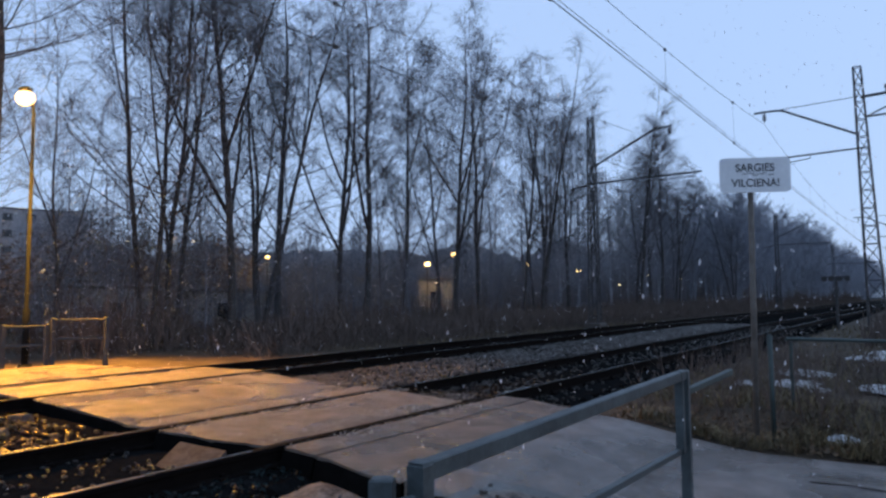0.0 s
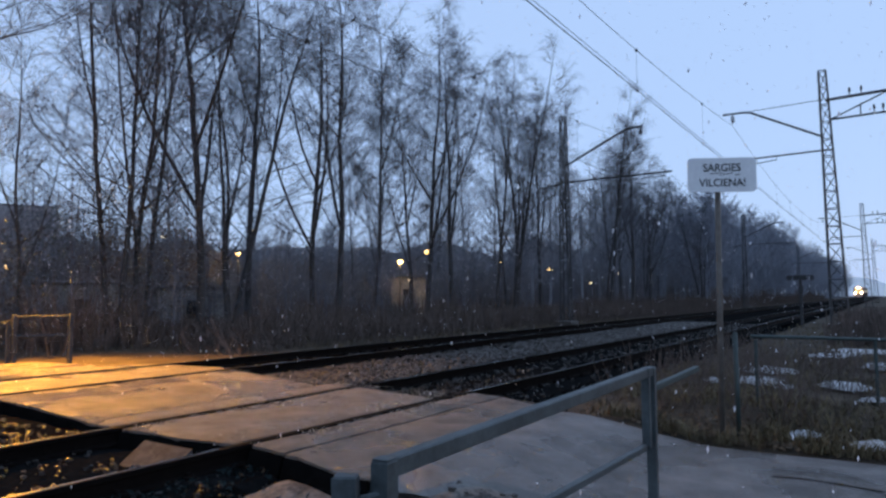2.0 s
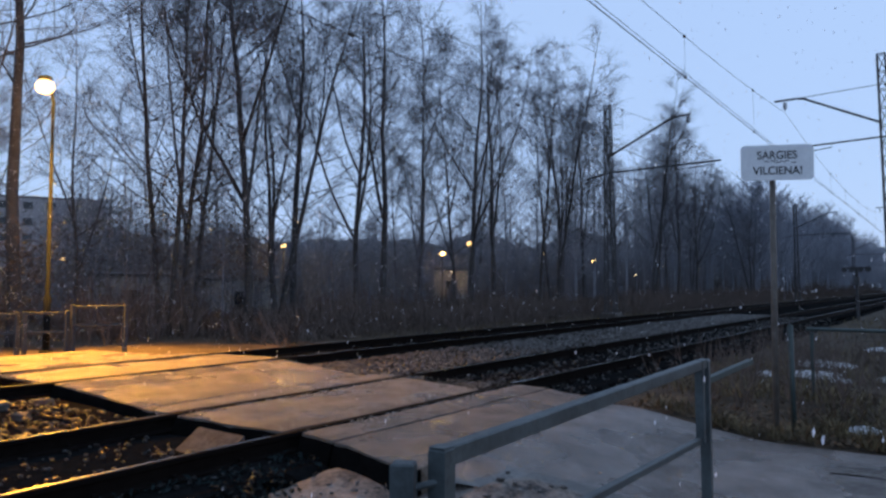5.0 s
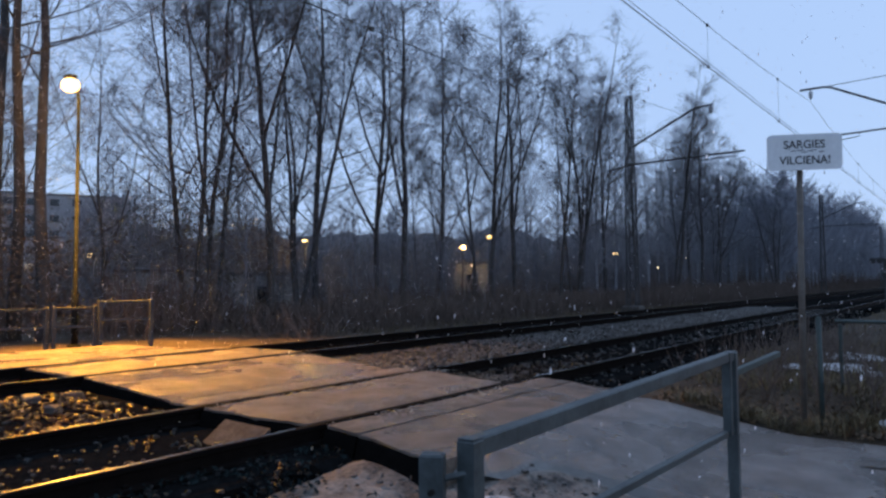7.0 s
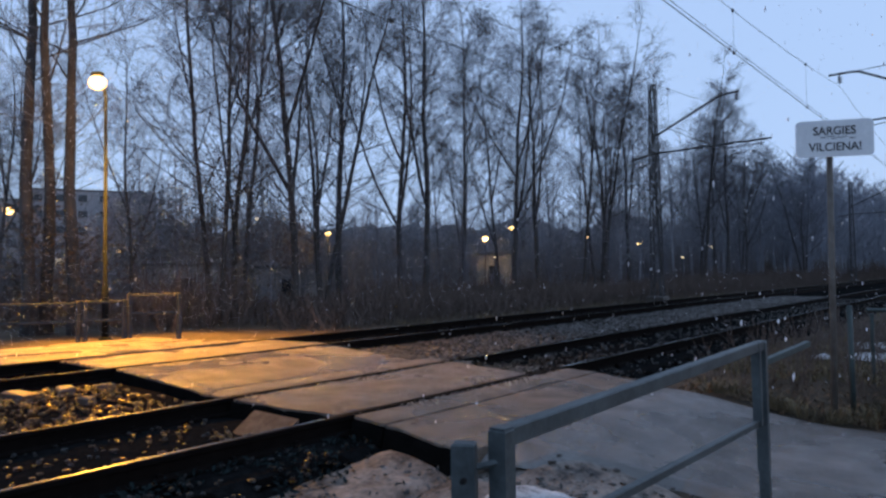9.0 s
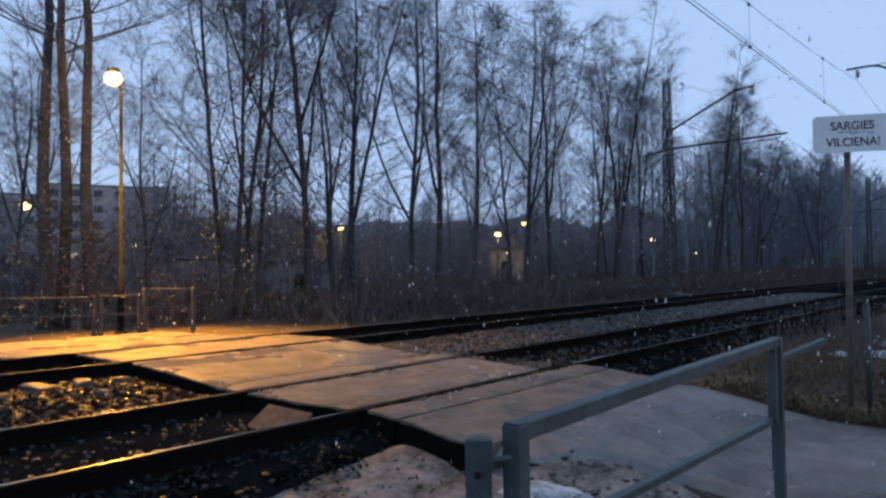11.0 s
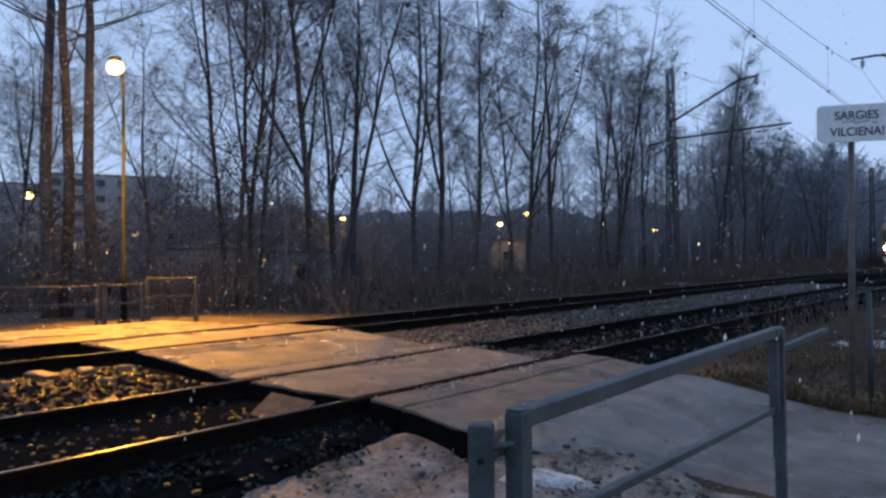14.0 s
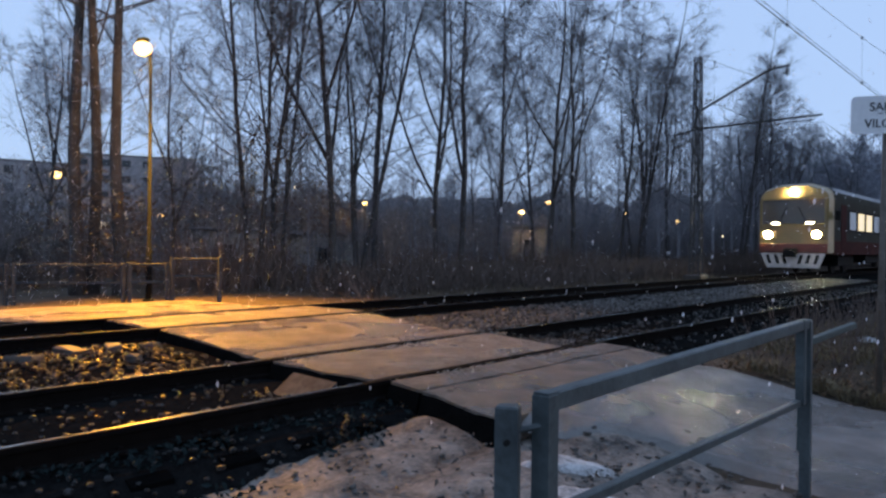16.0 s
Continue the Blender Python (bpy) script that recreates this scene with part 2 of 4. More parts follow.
            for j in range(u):
                e = (j + 1) % u
                if len(up) == 1:
                    self.f.append((up[0], dn[j], dn[e]))
                elif len(dn) == 1:
                    self.f.append((up[j], dn[0], up[e]))
                else:
                    self.f.append((up[j], dn[j], dn[e], up[e]))
        return self

    def prism(self, outline, axis_from, axis_to, plane="xz"):
        """A flat outline drawn out along the third axis."""
        k, n = len(self.v), len(outline)
        for t in (axis_from, axis_to):
            for a, b in outline:
                self.v.append((a, t, b) if plane == "xz" else (t, a, b) if plane == "yz" else (a, b, t))
        for i in range(n):
            j = (i + 1) % n
            self.f.append((k + i, k + j, k + n + j, k + n + i))
        self.f.append(tuple(k + i for i in reversed(range(n))))
        self.f.append(tuple(k + n + i for i in range(n)))
        return self

    def mesh(self, name, mat, smooth=False):
        me = bpy.data.meshes.new(name)
        me.from_pydata(self.v, [], self.f)
        bm = bmesh.new()
        bm.from_mesh(me)
        if len(self.f) < 60000:
            bmesh.ops.recalc_face_normals(bm, faces=bm.faces)
        bm.to_mesh(me)
        bm.free()
        me.materials.append(mat)
        if smooth:
            me.polygons.foreach_set("use_smooth", [True] * len(me.polygons))
        return me


def part(name, geo, mat, parent=None, label="", smooth=False):
    ob = new(name, geo.mesh(name, mat, smooth) if isinstance(geo, Geo) else geo)
    if parent:
        ob.parent = parent
    if label:
        ob["label"] = label
    return ob


def thing(name, label, category, group="", at=None, kind=""):
    ob = tagged(new(name), label, category, group, kind)
    if at:
        ob.matrix_basis = at
    return ob


# ---- ground ----
def path_top(x):
    t = min(1.0, max(0.0, (x + 3.04) / 1.6))
    return -0.05 - 0.27 * t * t * (3 - 2 * t)


def ground_z(x, y):
    """Low dirt by the railing, a grassy bank past the path, a flat bed under the tracks."""
    n = noise.noise((x * 0.35, y * 0.35, 0.0)) * 0.05 + noise.noise((x * 1.3, y * 1.3, 4.0)) * 0.025
    if x < -12.4:
        return -0.2 + n + max(0.0, min(1.0, (-x - 30) / 40)) * 0.3
    if x < -3.2:
        return -0.34 + n * 0.3
    bank = max(0.0, min(1.0, (y - 7.4) / 1.2))
    rise = max(0.0, min(1.0, (y - 3.5) / 0.8)) * max(0.0, min(1.0, (x + 3.2) / 0.6)) * (1 if x < -1.4 else max(0.0, 1 + (x + 1.4) * -0.8))
    near = (-0.36 + n * 0.6) * (1 - rise) + (path_top(x) - 0.06 + n * 0.3) * rise
    return near * (1 - bank) + (-0.12 + n) * bank


def mud_lift(x, y):
    """The trodden mud climbs gently to the crossing and the path."""
    out = max(max(0, min(1, (-2.8 - x) / 0.5)), max(0, min(1, (3.95 - y) / 0.35)))
    return 0.1 * max(0, min(1, (y - 2.0) / 1.6)) * max(0, min(1, (x + 4.25) / 0.4)) * max(0, min(1, (-1.4 - x) / 1.0)) * out


def spread(limit, fine, step):
    out, v, s = [0.0], 0.0, step
    while v < limit:
        v += s
        out.append(v)
        if v > fine:
            s *= 1.22
    return out


gx = sorted({round(-5 + s * v, 3) for v in spread(700, 22, 0.42) for s in (-1, 1)})
gy = sorted({round(8 + s * v, 3) for v in spread(900, 26, 0.42) for s in (-1, 1)})
g = Geo()
g.v = [(x, y, ground_z(x, y)) for y in gy for x in gx]
w = len(gx)
g.f = [(j * w + i, j * w + i + 1, j * w + w + i + 1, j * w + w + i) for j in range(len(gy) - 1) for i in range(w - 1)]
ground = tagged(part("ground", g, SOIL, smooth=True), "dark wet soil with withered growth", "ground", kind="structure")

# muddy gravel by the railing, just above the soil
g = Geo()
mx = [-4.35 + 0.1 * i for i in range(101)]
my = [-6.0 + 0.11 * i for i in range(99)]
for y in my:
    for x in mx:
        e = noise.noise((x * 1.7, y * 1.7, 9.0)) * 0.05 + noise.noise((x * 4.5, y * 4.5, 2.0)) * 0.03 + noise.noise((x * 11, y * 11, 2.0)) * 0.014
        edge = min(x + 4.35 + 0.07 * noise.noise((y * 1.6, 3, 1)) + 0.06 * noise.noise((y * 5, 3, 1)), 5.6 - x, y + 6.0, 4.75 - y)
        g.v.append((x, y, ground_z(x, y) + mud_lift(x, y) + 0.03 + e * 0.8 - max(0, 0.3 - edge) * 0.25))
w = len(mx)
g.f = [(j * w + i, j * w + i + 1, j * w + w + i + 1, j * w + w + i) for j in range(len(my) - 1) for i in range(w - 1)]
mud = tagged(part("gravel_ground", g, DIRT, smooth=True), "brown muddy gravel beside the path", "ground", kind="structure")

# far sheet down the line; its blue glow stands in for mist
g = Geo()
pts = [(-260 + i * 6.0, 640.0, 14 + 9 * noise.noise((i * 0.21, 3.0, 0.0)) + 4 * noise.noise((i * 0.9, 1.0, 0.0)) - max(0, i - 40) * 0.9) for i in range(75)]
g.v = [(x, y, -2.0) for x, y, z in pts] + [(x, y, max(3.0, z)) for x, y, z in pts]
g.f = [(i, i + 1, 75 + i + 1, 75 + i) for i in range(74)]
tagged(part("backdrop", g, glowing("mist_glow_backdrop", (0.2, 0.27, 0.44), 0.5)), "glowing blue sheet standing in for misty woods at the horizon", "backdrop", kind="structure")

# ---- tracks ----
NEAR, FAR, FARZ = -5.28, -9.6, 0.08
HALF = 0.797
C0, C1 = 3.75, 7.3   # the crossing, along the line


def rail_profile(cx, z):
    """Outline of a rail, 160 mm high."""
    return [(cx - 0.066, z - 0.16), (cx + 0.066, z - 0.16), (cx + 0.06, z - 0.145), (cx + 0.012, z - 0.13), (cx + 0.01, z - 0.045), (cx + 0.036, z - 0.035),
            (cx + 0.037, z - 0.006), (cx + 0.031, z - 0.001), (cx - 0.031, z - 0.001), (cx - 0.037, z - 0.006), (cx - 0.036, z - 0.035), (cx - 0.01, z - 0.045), (cx - 0.012, z - 0.13), (cx - 0.06, z - 0.145)]


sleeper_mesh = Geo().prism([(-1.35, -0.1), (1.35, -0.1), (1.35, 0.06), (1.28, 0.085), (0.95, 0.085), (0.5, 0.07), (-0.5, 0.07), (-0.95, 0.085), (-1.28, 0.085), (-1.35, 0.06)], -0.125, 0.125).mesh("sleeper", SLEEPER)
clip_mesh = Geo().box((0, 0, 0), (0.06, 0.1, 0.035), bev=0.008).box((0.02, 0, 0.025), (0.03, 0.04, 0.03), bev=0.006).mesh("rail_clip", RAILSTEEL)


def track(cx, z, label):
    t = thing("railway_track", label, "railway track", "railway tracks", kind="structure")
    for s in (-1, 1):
        r = part("rail", Geo().prism(rail_profile(cx + s * HALF, z), -60, 640), RAILSTEEL, t, "near-black rail")
        for a, b in ((-60, C0 - 0.1), (C1 + 0.15, 640)):
            part("rail_head", Geo().box((cx + s * HALF, (a + b) / 2, z + 0.0008), (0.036, b - a, 0.003)), RAILTOP, r, "bright worn running surface")
    y = -9.0
    while y < 75:
        if not C0 - 0.2 < y < C1 + 0.2:
            s = new("sleeper", sleeper_mesh)
            s.parent = t
            s.matrix_basis = pose(cx + random.uniform(-0.02, 0.02), y, z - 0.272, 0, random.uniform(-0.4, 0.4), random.uniform(-0.8, 0.8))
            if -1 < y < 16:
                for e in (-1, 1):
                    for q in (-1, 1):
                        c = new("rail_clip", clip_mesh)
                        c.parent = t
                        c.matrix_basis = pose(cx + e * HALF + q * 0.085, y, z - 0.145, 0, 0, 90 + 90 * q)
        y += 0.56
    return t


track(NEAR, 0.0, "wet railway track with near-black sides and bright rail heads")
track(FAR, FARZ, "railway track on ballast that the train runs on")

# ballast bed: raised shoulders, dips between the sleepers
g = Geo()
bx = [-12.6, -12.1, -11.4, -10.9, -10.6, -10.2, -9.6, -9.0, -8.6, -8.3, -7.8, -7.4, -7.0, -6.6, -6.3, -5.8, -5.28, -4.8, -4.4, -4.25, -4.05, -3.8, -3.4]
bz = [-0.3, -0.2, -0.06, -0.05, -0.08, -0.1, -0.1, -0.1, -0.07, -0.05, -0.05, -0.07, -0.1, -0.13, -0.14, -0.135, -0.135, -0.135, -0.14, -0.14, -0.15, -0.27, -0.5]
by = [-60 + i * 6 for i in range(9)] + [-6 + 0.25 * i for i in range(160)] + [34 + 4 * 1.12 ** i for i in range(45)]
by = sorted(v for v in by if v < 640)
for y in by:
    for x, z in zip(bx, bz):
        g.v.append((x, y, z - 0.03 + noise.noise((x * 2, y * 2, 1)) * 0.035 + noise.noise((x * 7, y * 7, 5)) * 0.02))
w = len(bx)
g.f = [(j * w + i, j * w + i + 1, j * w + w + i + 1, j * w + w + i) for j in range(len(by) - 1) for i in range(w - 1)]
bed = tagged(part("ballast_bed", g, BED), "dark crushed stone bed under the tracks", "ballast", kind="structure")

# loose stones
g = Geo()
rng = random.Random(5)
for i in range(21000):
    y = rng.uniform(-1.5, 10) if i < 15000 else rng.uniform(10, 34)
    x = rng.uniform(-12.1, -3.7)
    if x > -4.35 and rng.random() < 0.6 or -6.0 < x < -4.5 and y < 3.7 and rng.random() < 0.7:
        continue
    if C0 - 0.25 < y < C1 + 0.15 and x > -12.2 or min(abs(x - c) for c in (NEAR - HALF, NEAR + HALF, FAR - HALF, FAR + HALF)) < 0.09:
        continue
    k = max(j for j in range(len(bx)) if bx[j] <= x)
    f = (x - bx[k]) / (bx[k + 1] - bx[k])
    z = bz[k] * (1 - f) + bz[k + 1] * f
    s = rng.uniform(0.01, 0.025) * (1.5 if y > 10 else 1)
    g.ball((x, y, z - 0.005), s, (rng.uniform(0.8, 1.4), rng.uniform(0.8, 1.4), rng.uniform(0.5, 0.9)), 5, 3, 0.3, rng)
pale = Geo()
for i in range(5200):
    y = 7.45 + 26 * rng.random() ** 1.6
    x = rng.uniform(-8.55, -6.5)
    sz = rng.uniform(0.016, 0.036) * (1 + (y - 7) * 0.02)
    pale.ball((x, y, -0.07 + rng.uniform(-0.02, 0.02)), sz, (rng.uniform(0.8, 1.4), rng.uniform(0.8, 1.4), rng.uniform(0.5, 0.9)), 5, 3, 0.3, rng)
tagged(part("gravel", pale, GRAVEL), "paler wet gravel between the two tracks", "gravel", kind="stuff")
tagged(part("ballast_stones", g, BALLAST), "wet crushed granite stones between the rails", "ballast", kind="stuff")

def chunk(x, y, size, turn):
    rr = random.Random(int(x * 31 + y * 17))
    g = Geo()
    m = pose(x, y, -0.045, rr.uniform(-6, 6), rr.uniform(-6, 6), turn)
    g.box(None, (size * 1.5, size, 0.09), m=m, bev=0.02)
    g.v = [(a + rr.uniform(-0.012, 0.012), b + rr.uniform(-0.012, 0.012), c + rr.uniform(-0.008, 0.008)) for a, b, c in g.v]
    return tagged(part("stone_block", g, CONCRETE), "pale broken stone block lying in the ballast", "stone", "stone blocks")


for row in ((-8.25, 2.57, 0.2, 20), (-8.2, 3.02, 0.17, -15), (-8.0, 2.05, 0.2, 40), (-8.1, 3.42, 0.12, 10), (-7.7, 1.2, 0.15, 70), (-7.35, 2.9, 0.1, 30)):
    chunk(*row)

# single stones that lie nearest
rr = random.Random(9)
rock = []
for i in range(5):
    q = Geo().ball((0, 0, 0), 1.0, (rr.uniform(0.9, 1.4), rr.uniform(0.9, 1.4), rr.uniform(0.55, 0.85)), 6, 4, 0.28, rr)
    rock.append(q.mesh("stone", BALLAST))
for i in range(280):
    x, y = (rr.uniform(-8.6, -6.3), rr.uniform(0.6, 3.6)) if i < 230 else (rr.uniform(-5.9, -4.65), rr.uniform(-1.5, 2.6))
    e = rr.uniform(0.016, 0.034)
    ob = new("stone", rock[i % 5])
    ob.parent = bed
    ob.matrix_basis = pose(x, y, (-0.05 if x < -6.2 else -0.16), 0, 0, rr.uniform(0, 360)) @ Matrix.Diagonal((e, e, e, 1))

# ---- crossing ----
crossing = thing("level_crossing", "foot crossing of wet worn concrete panels between rails", "crossing", kind="structure")
ROWS = [  # from x, to x, height at each, near end at each, far end at each
    (-4.40, -3.99, 0.0, -0.005, 3.92, 3.88, 7.50, 7.46),
    (-3.955, -3.05, -0.01, -0.05, 3.87, 3.78, 7.44, 7.30),
    (-5.98, -4.57, 0.004, 0.004, 3.74, 3.86, 7.12, 6.86),
    (-6.60, -6.17, 0.004, 0.006, 3.74, 3.74, 7.18, 7.14),
    (-8.72, -6.615, FARZ, 0.01, 3.80, 3.76, 7.25, 6.95),
    (-10.31, -8.88, FARZ, FARZ, 3.70, 3.76, 7.25, 7.42),
    (-12.4, -10.49, FARZ - 0.12, FARZ - 0.002, 2.7, 3.2, 7.2, 7.2),
]
for x0, x1, za, zb, ya0, yb0, ya1, yb1 in ROWS:
    g = Geo()
    nx, ny = max(4, int((x1 - x0) / 0.12)), 30
    for i in range(nx + 1):
        for k in range(ny + 1):
            u, v = i / nx, k / ny
            x = x0 + (x1 - x0) * u
            y0, y1 = ya0 + (yb0 - ya0) * u, ya1 + (yb1 - ya1) * u
            y = y0 + (y1 - y0) * v
            rim = min(u * (x1 - x0), (1 - u) * (x1 - x0), v * (y1 - y0), (1 - v) * (y1 - y0))
            z = za + (zb - za) * u + 0.012 * noise.noise((x * 1.1, y * 1.1, 3)) + 0.006 * noise.noise((x * 5, y * 5, 6)) - (0.014 if rim < 0.01 else 0)
            if k in (0, ny):
                y += 0.05 * noise.noise((x * 2.2, v * 9, 1)) + 0.025 * noise.noise((x * 9, v * 9, 4))
            g.v.append((x, y, z))
    top = len(g.v)
    g.f = [(i * (ny + 1) + k, (i + 1) * (ny + 1) + k, (i + 1) * (ny + 1) + k + 1, i * (ny + 1) + k + 1) for i in range(nx) for k in range(ny)]
    loop = [i * (ny + 1) for i in range(nx + 1)] + [nx * (ny + 1) + k for k in range(1, ny + 1)] + [i * (ny + 1) + ny for i in range(nx - 1, -1, -1)] + [k for k in range(ny - 1, 0, -1)]
    g.v += [(g.v[q][0], g.v[q][1], -0.3) for q in loop]
    n = len(loop)
    g.f += [(loop[q], top + q, top + (q + 1) % n, loop[(q + 1) % n]) for q in range(n)]
    part("panel", g, PANEL, crossing)
    # black apron falling away from the panel's ends, imitating their shade
    for ya, yb, out in ((ya0, yb0, -1), (ya1, yb1, 1)):
        wide = 0.07
        g = Geo()
        m = 10
        for i in range(m + 1):
            u = i / m
            x, y, z = x0 + (x1 - x0) * u, ya + (yb - ya) * u, za + (zb - za) * u
            wob = 0.03 * noise.noise((x * 2.4, out, 12))
            g.v += [(x, y - out * 0.06, z - 0.03), (x, y + out * 0.02, z - 0.035), (x, y + out * (wide + wob), z - 0.2 + wob * 0.5), (x, y + out * (wide + wob), -0.36), (x, y - out * 0.06, -0.36)]
        g.f = [(i * 5 + k, i * 5 + (k + 1) % 5, i * 5 + 5 + (k + 1) % 5, i * 5 + 5 + k) for i in range(m) for k in range(5)] + [(0, 1, 2, 3, 4), tuple(m * 5 + k for k in (4, 3, 2, 1, 0))]
        part("end_strip", g, EDGEBLACK, crossing, "black strip painted as the shade on the panel's end")
# sloped deflector block at the panel's end between the near rails
g = Geo()
g.v = [(-5.44, 3.62, -0.03), (-4.78, 3.62, -0.03), (-4.76, 3.34, -0.2), (-5.36, 3.3, -0.2), (-5.44, 3.62, -0.34), (-4.78, 3.62, -0.34), (-4.76, 3.34, -0.34), (-5.36, 3.3, -0.34)]
g.f = [(0, 1, 2, 3), (4, 7, 6, 5), (0, 4, 5, 1), (1, 5, 6, 2), (2, 6, 7, 3), (3, 7, 4, 0)]
part("deflector", g, WETBLOCK, crossing, "pale sloped concrete end block")

# pale glossy grains, added to give the wet panels their glints
g = Geo()
rng = random.Random(77)
for i in range(9000):
    x = rng.uniform(-8.6, -4.1)
    y = rng.uniform(C0 + 0.1, C1)
    near_rail = min(abs(x - (NEAR - HALF)), abs(x - (NEAR + HALF)))
    if near_rail < 0.1 or rng.random() > 0.25 + 0.75 * max(0, noise.noise((x * 1.3, y * 1.3, 40)) + 0.25) + (0.7 if 0.1 < near_rail < 0.45 and y > 4.4 else 0):
        continue
    z = 0.006 + (FARZ - 0.01) * max(0, (-x - 6.615) / 2.105) + 0.012 * noise.noise((x * 1.1, y * 1.1, 3))
    e = rng.uniform(0.004, 0.0085) * (1.35 if near_rail < 0.45 else 1)
    k = len(g.v)
    m = Euler((rng.uniform(-0.7, 0.7), rng.uniform(-0.7, 0.7), rng.uniform(0, 6.28))).to_matrix()
    for q in ((e, 0, 0), (0, e, 0), (-e, 0, 0), (0, -e, 0), (0, 0, e * 0.8)):
        q = m @ Vector(q)
        g.v.append((x + q.x, y + q.y, z + q.z))
    g.f += [(k, k + 1, k + 4), (k + 1, k + 2, k + 4), (k + 2, k + 3, k + 4), (k + 3, k, k + 4)]
tagged(part("wet_grit", g, material("wet_grit", (0.3, 0.28, 0.25), (0.14, 0.13, 0.115), 0.38, scale=30, bump=0, gloss=1.0)), "wet glistening grit on the crossing panels", "grit", kind="stuff")

# ---- path ----
g = Geo()
px = [-3.04 + 0.2 * i for i in range(34)]
rowsn = 16
for x in px:
    top = path_top(x)
    ya = 3.9 + 0.65 * min(1, (x + 3.04) / 1.3) + 0.06 * noise.noise((x * 1.5, 0, 7))
    yb = C1 - 0.05 + 0.32 * min(1, (x + 3.04) / 1.2) + 0.07 * noise.noise((x * 1.5, 3, 7))
    for i in range(rowsn):
        y = ya + (yb - ya) * i / (rowsn - 1)
        g.v.append((x, y, top + 0.012 * noise.noise((x, y, 2)) + (0 if 0 < i < rowsn - 1 else -0.12)))
for i in range(len(px) - 1):
    for j in range(rowsn - 1):
        g.f.append((i * rowsn + j, (i + 1) * rowsn + j, (i + 1) * rowsn + j + 1, i * rowsn + j + 1))
tagged(part("path", g, ASPHALT, smooth=True), "wet grey asphalt footpath sloping to the crossing", "path", kind="structure")
def crack(points, wide):
    g = Geo()
    for a, b in zip(points, points[1:]):
        for i in range(4):
            t0, t1 = i / 4, (i + 1) / 4
            p = Vector(a).lerp(Vector(b), t0)
            q = Vector(a).lerp(Vector(b), t1)
            p.z, q.z = path_top(p.x) + 0.004, path_top(q.x) + 0.004
            g.beam(p, q + (q - p) * 0.1, wide * random.uniform(0.6, 1.3), 0.012)
    return tagged(part("crack", g, EDGEBLACK), "dark open crack in the wet asphalt", "crack", "cracks in the path", "structure")


crack([[-0.83, 6.41, -0.3], [-0.54, 6.47, -0.3], [-0.3, 6.43, -0.3], [-0.04, 6.37, -0.3]], 0.016)
# exit path past the far track
g = Geo()
for i in range(4):
    x = -12.4 - i * 0.8
    for y in (2.65 - 0.12 * i, 4.4, 6.0, C1 - 0.1 - 0.03 * i):
        g.v.append((x, y, -0.045 - 0.05 * min(1, i / 3) + 0.008 * noise.noise((x, y, 4))))
g.f = [(i * 4 + j, i * 4 + 4 + j, i * 4 + 5 + j, i * 4 + 1 + j) for i in range(3) for j in range(3)]
tagged(part("path", g, PANEL, smooth=True), "wet concrete path leading away past the far track", "path", kind="structure")


# ---- railings ----
def hand_railing():
    """The barrier railing beside the path, square steel tube."""
    r = thing("railing", "grey galvanised square-tube barrier railing beside the path", "railing")
    a, b = Vector((-1.235, 1.68, 0.722)), Vector((-1.275, 4.55, 0.738))
    for p in (a, b):
        base = ground_z(p.x, p.y) - 0.1
        q = part("post", Geo().box((p.x, p.y, (p.z + base) / 2), (0.06, 0.06, p.z - base), 0.08, bev=0.006), GALV, r)
        part("cap", Geo().box((p.x, p.y, p.z + 0.003), (0.056, 0.056, 0.006), 0.08, bev=0.002), GALV, q)
    d = (b - a).normalized()
    part("top_rail", Geo().beam(a + d * 0.03 - Vector((0, 0, 0.026)), b - d * 0.03 - Vector((0, 0, 0.02)), 0.05, 0.06, bev=0.006), GALV, r)
    part("lower_rail", Geo().beam((-1.245, 1.7, 0.33), (-1.28, 4.52, 0.243), 0.035, 0.04, bev=0.005), GALV, r)
    part("stiffener", Geo().box((-1.272, 4.43, 0.49), (0.05, 0.05, 0.52), 0.08, bev=0.005), GALV, r)
    return r


hand_railing()
post = thing("fence_post", "grey steel post with a bolt hole and short link bar", "post")
part("post", Geo().box((-1.302, 1.58, 0.14), (0.072, 0.056, 1.1), 0.5, bev=0.006), GALV, post)
part("bolt_hole", Geo().tube([(-1.287, 1.56, 0.585), (-1.279, 1.541, 0.585)], 0.009, 8), BLACK, post, "dark round bolt hole")
part("link_bar", Geo().tube([(-1.29, 1.6, 0.61), (-1.235, 1.66, 0.625)], 0.011, 8), GALV, post)

second = thing("railing", "second grey steel railing on the other side of the path", "railing")
P0, P1 = Vector((-1.55, 5.41, 0.47)), Vector((-1.47, 6.66, 0.53))
for p in (P0,):
    part("post", Geo().box((p.x, p.y, p.z / 2 - 0.2), (0.025, 0.025, p.z + 0.4), 0.1, bev=0.004), GALVDARK, second)
part("top_rail", Geo().beam(P0, P1, 0.05, 0.05, bev=0.006), GALVDARK, second)

low = thing("pipe_railing", "low thin pipe rail on the grass bank", "railing")
part("top_rail", Geo().tube([(-1.35, 8.9, 0.72), (1.2, 10.6, 0.62)], 0.022, 8), GALVDARK, low)
for x, y in ((-1.3, 8.93), (-0.1, 9.74), (1.1, 10.54)):
    part("post", Geo().tube([(x, y, -0.25), (x, y, 0.68)], 0.022, 8), GALVDARK, low)


